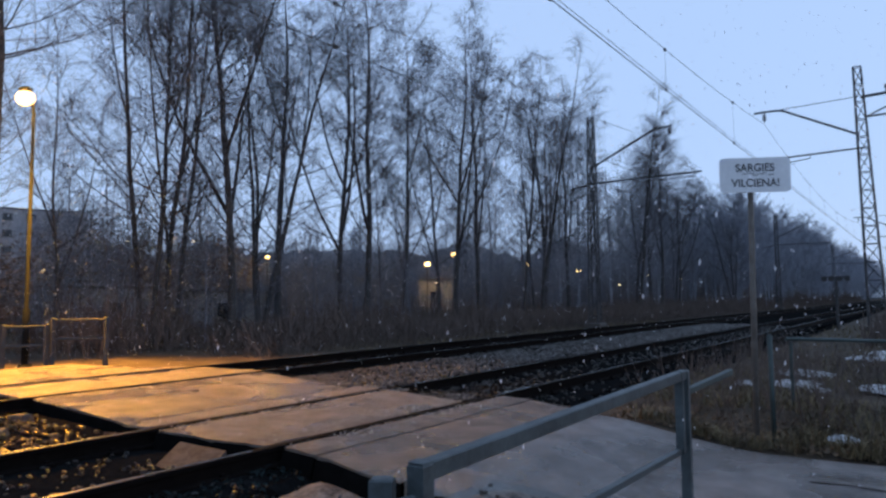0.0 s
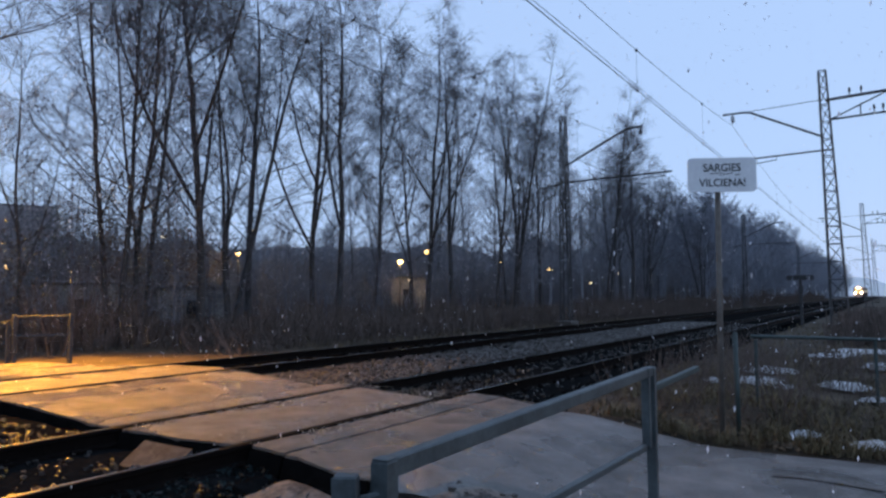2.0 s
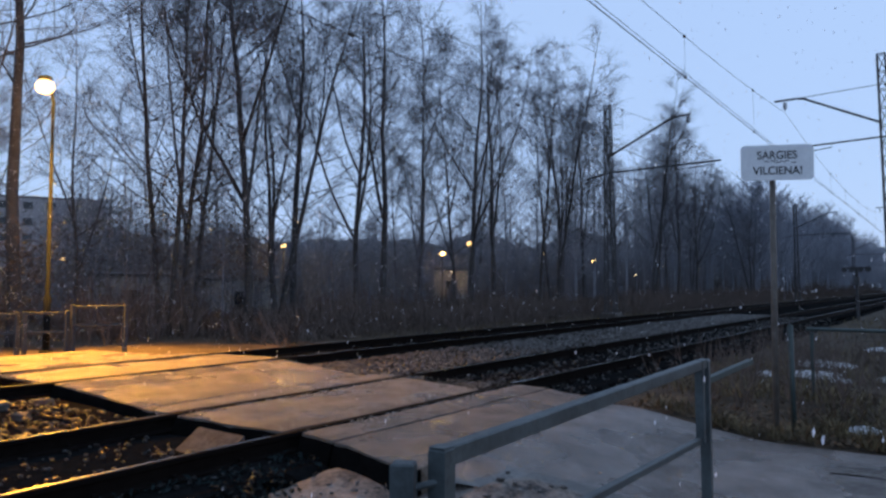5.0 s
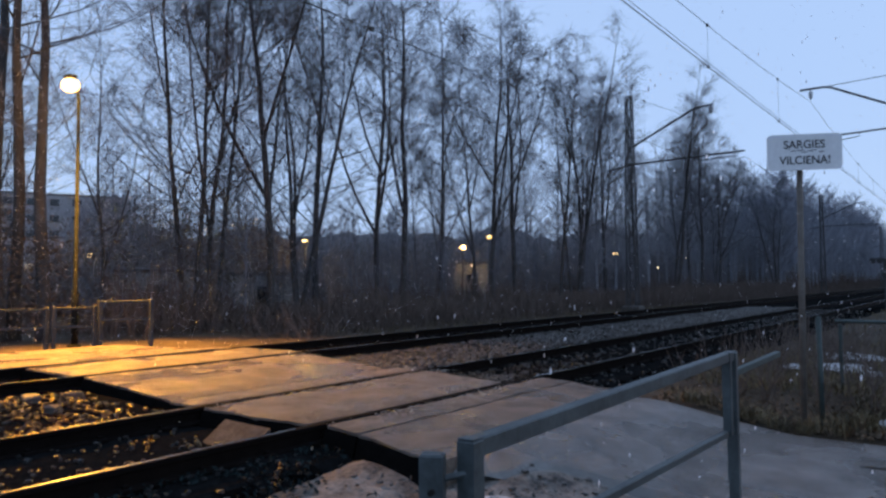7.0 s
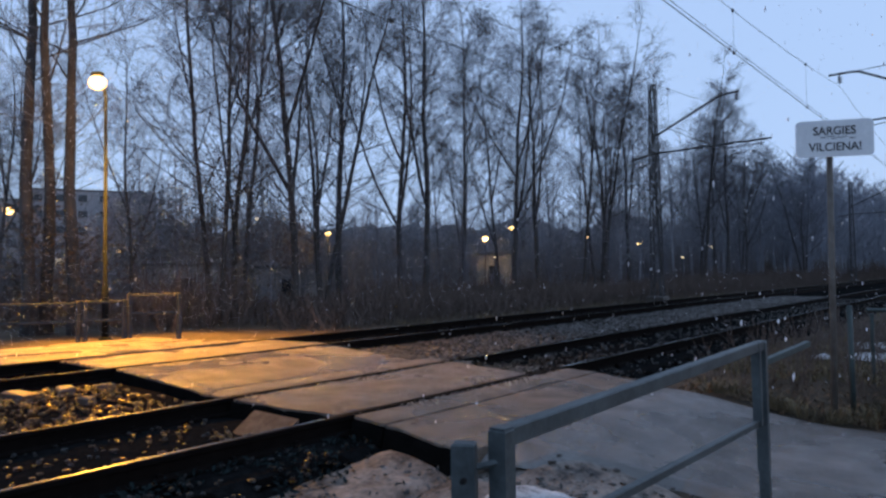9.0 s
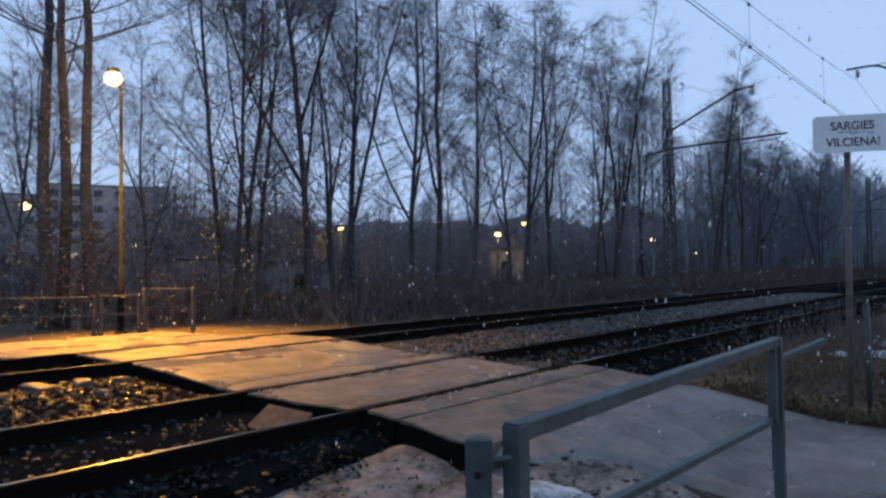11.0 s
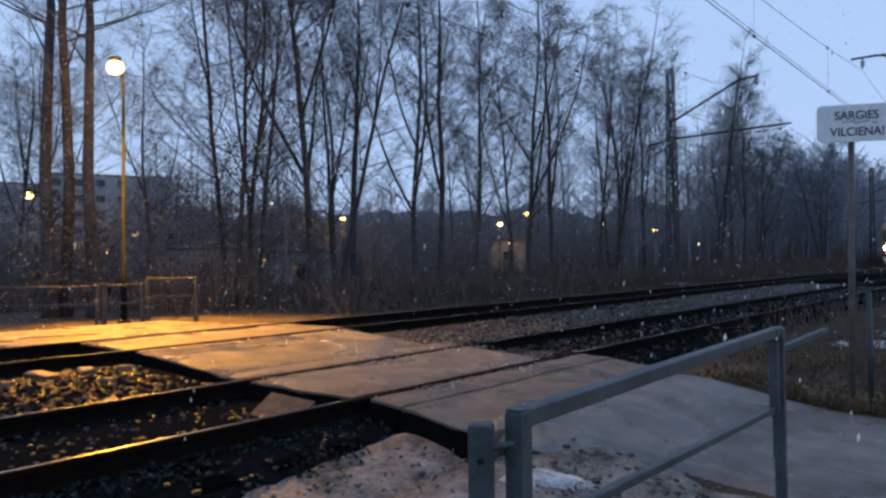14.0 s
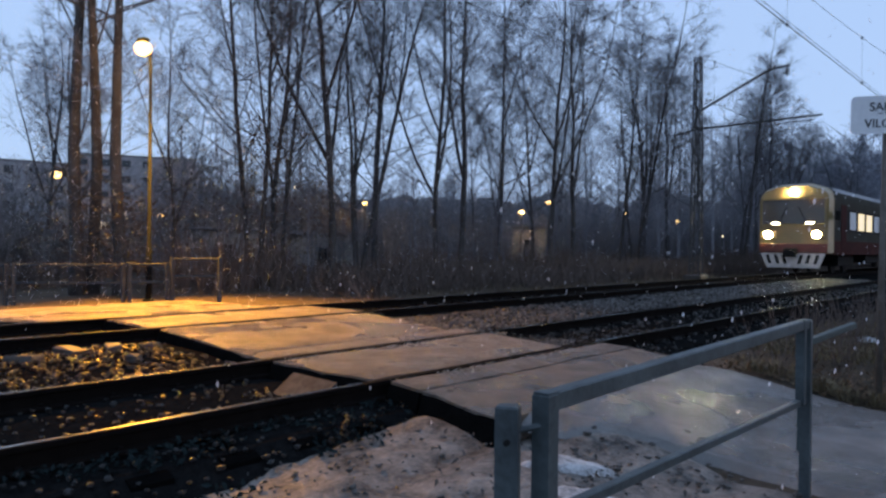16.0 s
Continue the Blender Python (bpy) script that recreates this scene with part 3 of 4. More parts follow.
def far_railing(p, q, high):
    r = thing("railing", "grey pipe railing section on the far side of the tracks", "railing", "far railing sections")
    p, q = Vector(p), Vector(q)
    for c in (p, q):
        part("post", Geo().box((c.x, c.y, high / 2 - 0.13), (0.08, 0.08, high + 0.35), bev=0.01), FARRAIL, r)
    for z in (high, high - 0.4):
        part("rail", Geo().beam((p.x, p.y, z), (q.x, q.y, z), 0.05, 0.055, bev=0.008), FARRAIL, r)
    return r


far_railing((-14.64, 7.79, 0), (-15.23, 6.94, 0), 0.83)
far_railing((-15.3, 6.85, 0), (-15.76, 6.19, 0), 0.7)
far_railing((-15.84, 6.08, 0), (-17.13, 4.24, 0), 0.68)
far_railing((-17.2, 4.1, 0), (-18.3, 2.5, 0), 0.66)


# ---- street lamp by the crossing ----
def street_lamp():
    s = thing("street_lamp", "tall grey street lamp with a glowing orange sodium head", "street lamp")
    b = Vector((-16.1, 6.77, -0.25))
    part("post", Geo().tube([b, b + Vector((0, 0, 1.3)), b + Vector((0, 0, 1.35)), (b.x, b.y, 5.5)], [0.075, 0.07, 0.045, 0.036], 12), LAMPSTEEL, s, smooth=True)
    part("base_plate", Geo().tube([b, b + Vector((0, 0, 0.12))], [0.16, 0.13], 12), LAMPSTEEL, s)
    part("arm", Geo().tube([(b.x, b.y, 5.42), (b.x, b.y - 0.03, 5.72), (b.x + 0.02, b.y - 0.12, 5.84), LAMP + Vector((0.1, -0.02, 0.14))], 0.03, 8), LAMPSTEEL, s)
    h = part("lamp_head", Geo().ball(LAMP + Vector((0.15, -0.08, 0.2)), 0.17, (1.2, 0.8, 0.3), 14, 8), LAMPSTEEL, s, smooth=True)
    part("lens", Geo().ball(LAMP + Vector((0.15, -0.08, 0.0)), 0.19, (1.2, 1.0, 0.85), 14, 8), SODIUM, h, "glowing orange lens", smooth=True).visible_shadow = False
    return s


street_lamp()


# ---- warning sign ----
def sign():
    s = thing("warning_sign", "white rounded warning sign with black words on a rusty pole", "sign")
    part("pole", Geo().tube([(-1.49, 7.79, -0.35), (-1.45, 7.79, 2.42)], 0.03, 10), RUST, s, smooth=True)
    w, h, r = 0.705, 0.37, 0.045
    out = []
    for cx, cz, a0 in ((w / 2 - r, h / 2 - r, 0), (-w / 2 + r, h / 2 - r, 90), (-w / 2 + r, -h / 2 + r, 180), (w / 2 - r, -h / 2 + r, 270)):
        for i in range(6):
            a = radians(a0 + 18 * i)
            out.append((cx + r * math.cos(a), cz + r * math.sin(a)))
    at = pose(-1.39, 7.72, 2.51, 0, 0.6, 25)
    plate = part("plate", Geo().prism(out, -0.008, 0.008), SIGNFACE, s)
    plate.matrix_basis = at
    for word, size, x, z in (("SARGIES", 0.118, 0.0, 0.038), ("VILCIENA!", 0.118, 0.005, -0.125)):
        c = bpy.data.curves.new("words", "FONT")
        c.body, c.size, c.align_x, c.extrude = word, size, "CENTER", 0.001
        c.offset = 0.0018
        tmp = bpy.data.objects.new("words", c)
        me = bpy.data.meshes.new_from_object(tmp)
        bpy.data.objects.remove(tmp)
        me.materials.append(INK)
        o = part("lettering", me, INK, plate, "black capital letters")
        o.matrix_basis = pose(x, -0.0105, z, 90, 0, 0) @ Matrix.Diagonal((0.9, 1, 1, 1))
    g = Geo()
    for i, (x, z, l) in enumerate(((-0.1, 0.012, 0.05), (-0.03, 0.018, 0.07), (0.05, 0.008, 0.06), (0.1, 0.016, 0.03), (0.16, -0.004, 0.05), (0.0, -0.004, 0.05))):
        g.box((x, -0.0095, z), (l, 0.002, 0.008))
    part("scribble", g, INK, plate, "small dark scrawl between the words")
    part("clamp", Geo().box((-1.455, 7.775, 2.44), (0.09, 0.05, 0.05), 0.43), RUST, s)
    return s


sign()
stub = thing("marker_post", "short grey post beside the warning sign", "post")
part("post", Geo().tube([(-1.33, 7.86, -0.35), (-1.34, 7.86, 0.8)], 0.027, 10), GALVDARK, stub, smooth=True)
part("cap", Geo().tube([(-1.34, 7.86, 0.8), (-1.34, 7.86, 0.82)], [0.029, 0.017], 10), GALVDARK, stub)


# ---- catenary ----
def lattice(m, base, top, z0, z1, wide0, wide1, bays):
    """Four legs and crossing braces of a tapering mast."""
    out = []
    def corner(i, t):
        w = (wide0 + (wide1 - wide0) * t) / 2
        p = Vector(base).lerp(Vector(top), t)
        return p + Vector(((-1, 1, 1, -1)[i] * w, (-1, -1, 1, 1)[i] * w, 0))
    for i in range(4):
        out.append(("leg", Geo().beam(corner(i, 0), corner(i, 1), 0.05, 0.05)))
    for f in range(4):
        for k in range(bays):
            a, b = k / bays, (k + 1) / bays
            i, j = f, (f + 1) % 4
            out.append(("brace", Geo().beam(corner(i, a) if k % 2 else corner(j, a), corner(j, b) if k % 2 else corner(i, b), 0.03, 0.03)))
            out.append(("cross_bar", Geo().beam(corner(i, b), corner(j, b), 0.03, 0.03)))
    for n, g in out:
        part(n, g, MASTSTEEL, m)


def insulator(m, p, d):
    g = Geo()
    p, d = Vector(p), Vector(d)
    g.tube([p, p + d], 0.02, 6)
    for i in range(3):
        c = p + d * (0.3 + 0.22 * i)
        g.tube([c - d * 0.03, c + d * 0.03], 0.09, 10)
    part("insulator", g, CERAMIC, m, "dark ribbed insulator")


def right_mast(y=31.0, detail=True):
    m = thing("catenary_mast", "tapering lattice steel mast with arms over the near track", "catenary mast", "catenary masts")
    lattice(m, (-1.55, y, -0.3), (-1.82, y, 10.3), 0, 0, 0.62, 0.26, 15)
    part("footing", Geo().box((-1.55, y, -0.2), (0.9, 0.9, 0.5), bev=0.04), CONCRETE, m)
    part("upper_arm", Geo().tube([(-1.85, y, 7.58), (-4.55, y, 9.0), (-4.8, y, 9.05), (-5.65, y, 9.06)], 0.045, 8), MASTSTEEL, m)
    part("lower_arm", Geo().tube([(-1.5, y, 7.05), (-4.46, y, 7.0)], 0.035, 8), MASTSTEEL, m)
    part("steady_arm", Geo().tube([(-3.6, y, 6.98), (-3.6, y, 6.86), (-5.28, y, 6.68)], 0.02, 6), MASTSTEEL, m)
    part("tie_rod", Geo().tube([(-1.8, y, 9.12), (-4.9, y, 9.05)], 0.015, 6), MASTSTEEL, m)
    insulator(m, (-5.26, y, 9.03), (0, 0, -0.42))
    b = part("feeder_bracket", Geo().beam((-1.75, y, 9.08), (0.9, y, 9.15), 0.08, 0.1).beam((-1.6, y, 8.26), (0.5, y, 8.3), 0.06, 0.07).beam((-1.6, y, 8.26), (0.35, y, 9.1), 0.05, 0.05)
             .beam((-0.55, y, 8.3), (-0.55, y, 8.75), 0.05, 0.05), MASTSTEEL, m)
    for x, z in ((-0.9, 9.15), (-0.5, 9.16), (-0.1, 8.34), (0.2, 8.34), (0.6, 9.2)):
        part("pin_insulator", Geo().tube([(x, y, z), (x, y, z + 0.12), (x, y, z + 0.13), (x, y, z + 0.3)], [0.02, 0.02, 0.05, 0.04], 8), CERAMIC, b)
    return m


def left_mast(y=29.8, x=-12.62):
    m = thing("catenary_mast", "dark lattice mast beyond the far track with two arms", "catenary mast", "catenary masts")
    lattice(m, (x, y, -0.3), (x, y, 9.8), 0, 0, 0.44, 0.24, 16)
    part("footing", Geo().box((x, y, -0.2), (0.8, 0.8, 0.5), bev=0.04), CONCRETE, m)
    part("upper_arm", Geo().tube([(x, y, 7.35), (-9.75, y, 8.68), (-9.5, y, 8.76), (-8.8, y, 8.8)], 0.05, 8), MASTSTEEL, m)
    part("lower_arm", Geo().tube([(x - 1.1, y, 6.4), (x, y, 6.6), (-7.58, y, 6.62)], 0.04, 8), MASTSTEEL, m)
    part("steady_arm", Geo().tube([(-7.85, y, 6.58), (-7.85, y, 6.46), (-9.5, y, 6.42)], 0.02, 6), MASTSTEEL, m)
    insulator(m, (-8.9, y, 8.78), (0, 0, -0.42))
    return m


right_mast()
left_mast()
for y in (79.0, 131.0):
    copy_thing([o for o in scene.objects if o.name == "catenary_mast"][0], pose(0, y - 31, 0))
    copy_thing([o for o in scene.objects if o.name == "catenary_mast.001"][0], pose(0, y - 31, 0))


def overhead(x, contact, carry, sag, masts, label):
    w = thing("overhead_wire", label, "overhead wire", "overhead wires")
    part("contact_wire", Geo().tube([(x, -40, contact), (x, 260, contact)], 0.011, 6), WIRE, w)
    g = Geo()
    pts = []
    for a, b in zip(masts, masts[1:]):
        for i in range(13):
            t = i / 12
            pts.append((x, a + (b - a) * t, carry - sag * 4 * t * (1 - t)))
        for t in (0.12, 0.28, 0.42, 0.58, 0.72, 0.88):
            y = a + (b - a) * t
            z = carry - sag * 4 * t * (1 - t)
            d = part("dropper", Geo().tube([(x, y, contact), (x, y, z)], 0.004, 4), WIRE, w)
            part("wire_clamp", Geo().box((x, y, contact), (0.05, 0.09, 0.07)), WIRE, d)
            part("wire_clamp", Geo().box((x, y, z), (0.05, 0.09, 0.07)), WIRE, d)
    g.tube(pts, 0.0075, 6)
    part("carrier_wire", g, WIRE, w)
    return w


overhead(-5.28, 6.66, 8.55, 1.0, (-17, 31, 79, 131, 183), "thin dark overhead wires above the near track")
overhead(-9.6, 6.4, 8.3, 1.0, (-18, 29.8, 79, 131, 183), "thin dark overhead wires above the far track")

# second contact wire beside the first, as over the near track
spare = thing("overhead_wire", "single feeder wire beside the near contact wire", "overhead wire", "overhead wires")
part("wire", Geo().tube([(-5.22, -40, 6.7), (-5.22, 260, 6.7)], 0.007, 6), WIRE, spare)

# loudspeaker post beside the line
horn = thing("horn_loudspeaker_post", "dark post with paired horn loudspeakers beside the track", "loudspeaker")
part("post", Geo().tube([(-3.1, 33, -0.3), (-3.1, 33, 2.0)], 0.06, 8), MASTSTEEL, horn)
part("crossbar", Geo().beam((-3.6, 33, 2.02), (-2.6, 33, 2.02), 0.06, 0.06), MASTSTEEL, horn)
for x in (-3.52, -3.26, -2.94, -2.68):
    part("horn", Geo().tube([(x, 33.2, 2.0), (x, 32.95, 1.96), (x, 32.8, 1.95)], [0.03, 0.06, 0.12], 10), MASTSTEEL, horn)
part("box", Geo().box((-3.1, 32.9, 1.45), (0.2, 0.18, 0.32), bev=0.02), MASTSTEEL, horn)


# ---- trees ----
def branch(g, rng, p, d, length, r, depth, twigs, droop):
    """A bent tapering branch; returns its points."""
    n = 4 if depth < 2 else 3
    pts, rad = [p], [r]
    for i in range(n):
        d = (d + Vector((rng.uniform(-1, 1), rng.uniform(-1, 1), rng.uniform(-0.8, 1) + (0.25 if depth < 2 else droop))) * 0.16).normalized()
        p = p + d * (length / n)
        pts.append(p)
        rad.append(max(0.004, r * (1 - 0.8 * (i + 1) / n)))
    g.tube(pts, rad, 5 if depth == 0 else 4 if depth == 1 else 3, caps=False)
    return pts, d


def along(pts, t):
    """The point at share t of a line of points, and the step that holds it."""
    n = len(pts) - 1
    i = min(n - 1, int(t * n))
    return pts[i].lerp(pts[i + 1], t * n - i), i


def limbs(trunk, crown, rng, spine, rads, h, first, count, reach):
    """Rising branches, side branches and drooping twigs along one stem."""
    for k in range(count):
        t = first + (0.985 - first) * (k + rng.random()) / count
        q, i = along(spine, t)
        a = rng.uniform(0, 6.283)
        dr = Vector((math.cos(a), math.sin(a), rng.uniform(0.3, 1.35))).normalized()
        ln = h * reach * (0.17 + 0.66 * (1 - t)) * rng.uniform(0.6, 1.25)
        pts, dd = branch(trunk, rng, q, dr, ln, min(0.028, max(0.01, rads[i] * 0.34)), 0, 0, 0)
        for j in range(7):
            q2, m = along(pts, 0.18 + 0.82 * (j + rng.random()) / 7)
            d2 = (dr * 0.8 + Vector((rng.uniform(-1, 1), rng.uniform(-1, 1), rng.uniform(-0.4, 0.8)))).normalized()
            l2 = min(2.0, ln * rng.uniform(0.25, 0.5) + 0.3)
            pts2, d3 = branch(trunk, rng, q2, d2, l2, 0.0095, 1, 0, 0)
            for e in range(10):
                q3, m2 = along(pts2, 0.12 + 0.88 * rng.random())
                d4 = (d2 * 0.8 + Vector((rng.uniform(-1, 1), rng.uniform(-1, 1), rng.uniform(-1.0, 0.55)))).normalized()
                l4 = rng.uniform(0.3, 0.95)
                mid = q3 + d4 * l4 * 0.55
                crown.tube([q3, mid, mid + d4 * l4 * 0.4 + Vector((0, 0, -0.22 * l4))], [0.0042, 0.0035, 0.0022], 3, caps=False)


def grow(seed, height, girth, stems=1, lean=0.0, first=0.28, dense=1.0, forks=3, spread_out=0.3):
    """Trunk and crown of a leafless birch-like tree: stems fork low, limbs rise steeply, twigs droop."""
    rng = random.Random(seed)
    trunk, crown = Geo(), Geo()
    turn = rng.uniform(0, 6.283)
    for s in range(stems):
        a0 = turn + 6.283 * s / stems + rng.uniform(-0.5, 0.5)
        tilt = lean + (0.07 if stems > 1 else 0)
        p = Vector((0.16 * s * math.cos(a0), 0.16 * s * math.sin(a0), -0.35))
        d = Vector((math.cos(a0) * tilt, math.sin(a0) * tilt, 1)).normalized()
        h = height * (1 if s == 0 else rng.uniform(0.78, 0.97))
        gr = girth * (1 if s == 0 else 0.82)
        spine, rads, n = [p], [gr * 1.3], 14
        for i in range(n):
            d = (d + Vector((rng.uniform(-1, 1), rng.uniform(-1, 1), 0.5)) * 0.065).normalized()
            p = p + d * (h / n)
            spine.append(p)
            rads.append(max(0.014, gr * (1 - (i + 1) / n) ** 0.9))
        trunk.tube(spine, rads, 9)
        limbs(trunk, crown, rng, spine, rads, h, first, int(24 * dense), 0.30)
        for k in range(forks):
            t = first - 0.02 + (0.3 * (k + rng.random()) / max(1, forks))
            q, i = along(spine, t)
            a = turn + 2.4 * k + rng.uniform(-0.4, 0.4)
            d2 = Vector((math.cos(a) * spread_out * rng.uniform(0.8, 1.6), math.sin(a) * spread_out * rng.uniform(0.8, 1.6), 0.8)).normalized()
            l2 = h * (0.95 - t) * rng.uniform(0.7, 0.98)
            arm, ar, r0 = [q], [rads[i] * 0.62], rads[i] * 0.62
            for j in range(9):
                d2 = (d2 + Vector((rng.uniform(-1, 1), rng.uniform(-1, 1), 1.1)) * 0.085).normalized()
                arm.append(arm[-1] + d2 * (l2 / 9))
                ar.append(max(0.012, r0 * (1 - (j + 1) / 9) ** 0.85))
            trunk.tube(arm, ar, 7)
            limbs(trunk, crown, rng, arm, ar, h, 0.2, int(12 * dense), 0.24)
        # short shoots low on the stem
        for k in range(26):
            q, i = along(spine, rng.uniform(0.05, first + 0.12))
            a = rng.uniform(0, 6.283)
            dr = Vector((math.cos(a), math.sin(a), rng.uniform(0.0, 1.0))).normalized()
            pts, dd = branch(crown, rng, q, dr, rng.uniform(0.5, 2.4), 0.012, 1, 0, 0)
            for e in range(8):
                q3, m = along(pts, rng.random())
                d4 = (dr + Vector((rng.uniform(-1, 1), rng.uniform(-1, 1), rng.uniform(-0.6, 0.9)))).normalized()
                crown.tube([q3, q3 + d4 * rng.uniform(0.25, 0.8)], [0.005, 0.003], 3, caps=False)
    return trunk.mesh("trunk", BARK, True), crown.mesh("crown", TWIG)


KINDS = [grow(11, 17, 0.16, 1, 0.0, 0.24, 1.2, 2, 0.25), grow(12, 17, 0.15, 2, 0.0, 0.26, 0.75, 1, 0.16), grow(13, 17, 0.15, 1, 0.03, 0.2, 1.05, 4, 0.36),
         grow(14, 16, 0.1, 1, 0.05, 0.22, 1.1, 1, 0.2), grow(15, 16.5, 0.115, 3, 0.0, 0.2, 0.7, 1, 0.22), grow(16, 14, 0.09, 1, 0.0, 0.2, 1.0, 2, 0.3),
         grow(17, 18, 0.165, 1, 0.015, 0.36, 1.0, 0)]
LABELS = ["tall leafless birch with fine dark twigs", "twin-stemmed leafless birch beyond the tracks", "thick leafless tree with steep dark limbs",
          "slender leaning leafless birch", "many-stemmed bare tree beside the tracks", "young thin leafless birch", "straight single-stemmed bare tree beside the street lamp"]


def tree(kind, x, y, scale, turn):
    t = thing("tree", LABELS[kind], "tree", "bare trees along the line", at=pose(x, y, -0.1, 0, 0, turn))
    t.scale = (scale, scale, scale)
    part("trunk", KINDS[kind][0], None, t, "dark rough bark")
    part("crown", KINDS[kind][1], None, t, "haze of thin bare twigs")
    return t


STAND = [(6, -19.0, 6.15, 1.1, 205), (6, -19.3, 6.62, 1.0, 20), (6, -18.3, 6.97, 1.05, 212), (5, -20.5, 9.4, 0.72, 0), (3, -19.5, 11.75, 1.0, 40), (3, -20.5, 12.1, 1.05, 190), (5, -20.0, 12.6, 1.15, 200),
         (3, -22.0, 14.2, 1.0, 310), (2, -19.0, 14.25, 1.02, 15), (4, -20.5, 16.9, 0.98, 75), (0, -21.5, 18.5, 0.98, 300), (2, -20.0, 20.7, 0.9, 120), (0, -19.0, 21.0, 0.97, 20),
         (3, -20.0, 24.7, 1.08, 30), (5, -22.0, 30.4, 1.15, 70), (2, -19.5, 28.4, 1.0, 210), (0, -20.5, 32.2, 1.0, 160), (3, -20.0, 36.3, 1.06, 290), (4, -19.5, 37.7, 1.04, 10)]
for row in STAND:
    tree(*row)
rng = random.Random(21)
y = 41.0
while y < 84:
    tree(rng.choice((0, 1, 2, 3, 4)), rng.uniform(-23, -18), y, rng.uniform(0.94, 1.1), rng.uniform(0, 360))
    y += rng.uniform(1.9, 4.2) * (1 + y / 150)
for i in range(5):
    tree(rng.choice((0, 2, 3)), rng.uniform(-40, -27), rng.uniform(8, 60), rng.uniform(0.7, 0.95), rng.uniform(0, 360))

# woods in depth behind the first row and down the line
def woods(name, label, count, xr, yr, hr, thick, keep, mat):
    g = Geo()
    for i in range(count):
        y, x = rng.uniform(*yr), rng.uniform(*xr)
        if not keep(x, y):
            continue
        h = rng.uniform(*hr)
        p = Vector((x, y, -0.3))
        bend = rng.uniform(-0.05, 0.05) * h
        g.tube([p, p + Vector((bend * 0.4, 0, h * 0.6)), p + Vector((bend, 0, h))], [0.13, 0.08, 0.02], 4, caps=False)
        for k in range(40):
            t = rng.uniform(0.15, 0.97)
            a = rng.uniform(0, 6.28)
            q = p + Vector((bend * t, 0, h * t))
            l = h * 0.3 * (1.08 - t) + 0.3
            e = q + Vector((math.cos(a) * l, math.sin(a) * l, l * rng.uniform(0.5, 1.4)))
            g.tube([q, e], [thick, thick * 0.6], 3, caps=False)
            for b in range(5):
                m = q.lerp(e, rng.uniform(0.25, 1))
                g.tube([m, m + Vector((rng.uniform(-1, 1), rng.uniform(-1, 1), rng.uniform(-0.3, 1.1)))], [thick * 0.55, thick * 0.35], 3, caps=False)
    return tagged(part(name, g, mat), label, "woods", kind="stuff")


# woods in depth wear the twig colours with haze painted in
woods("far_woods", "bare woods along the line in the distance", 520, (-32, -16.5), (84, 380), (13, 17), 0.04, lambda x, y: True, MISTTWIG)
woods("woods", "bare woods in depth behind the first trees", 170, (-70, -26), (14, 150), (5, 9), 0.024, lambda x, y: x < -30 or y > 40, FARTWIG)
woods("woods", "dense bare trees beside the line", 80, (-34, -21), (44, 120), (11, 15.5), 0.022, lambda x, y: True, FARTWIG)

# wooded rise far behind
g = Geo()
n = 150
for i in range(n):
    a = radians(15 + 81 * i / (n - 1))
    d = 170 + 12 * noise.noise((i * 0.3, 0, 8))
    h = 14.2 + 3.2 * noise.noise((i * 0.13, 2, 5)) + 1.8 * noise.noise((i * 0.7, 5, 5))
    for k, (o, z) in enumerate(((0, -1), (0, h * 0.6), (4, h * 0.9), (9, h))):
        g.v.append((-math.sin(a) * (d + o), math.cos(a) * (d + o), z + (0.8 * noise.noise((i * 2.3, k, 1)) if k > 1 else 0)))
g.f = [(i * 4 + k, i * 4 + 4 + k, i * 4 + 5 + k, i * 4 + 1 + k) for i in range(n - 1) for k in range(3)]
tagged(part("backdrop", g, UNDER, smooth=True), "dim wooded rise far behind the trees", "backdrop", kind="structure")

# saplings and tall scrub among the first trees
g = Geo()
for i in range(120):
    y = 10.5 + 75 * rng.random() ** 1.3
    x = rng.uniform(-26, -18.3)
    h = rng.uniform(2.5, 6.2)
    p = Vector((x, y, -0.3))
    tip = p + Vector((rng.uniform(-0.12, 0.12) * h, rng.uniform(-0.12, 0.12) * h, h))
    g.tube([p, p.lerp(tip, 0.5) + Vector((rng.uniform(-0.1, 0.1), rng.uniform(-0.1, 0.1), 0)), tip], [0.035, 0.022, 0.008], 4, caps=False)
    for k in range(16):
        q = p.lerp(tip, rng.uniform(0.12, 0.97))
        a, l = rng.uniform(0, 6.283), h * rng.uniform(0.1, 0.28)
        e = q + Vector((math.cos(a) * l * 0.8, math.sin(a) * l * 0.8, l * rng.uniform(0.2, 1.0)))
        g.tube([q, e], [0.011, 0.006], 3, caps=False)
        for b in range(8):
            m = q.lerp(e, rng.uniform(0.15, 1))
            g.tube([m, m + Vector((rng.uniform(-0.45, 0.45), rng.uniform(-0.45, 0.45), rng.uniform(-0.25, 0.45)))], [0.005, 0.003], 3, caps=False)
tagged(part("scrub", g, TWIG), "bare saplings and tall scrub among the trunks", "bushes", kind="stuff")

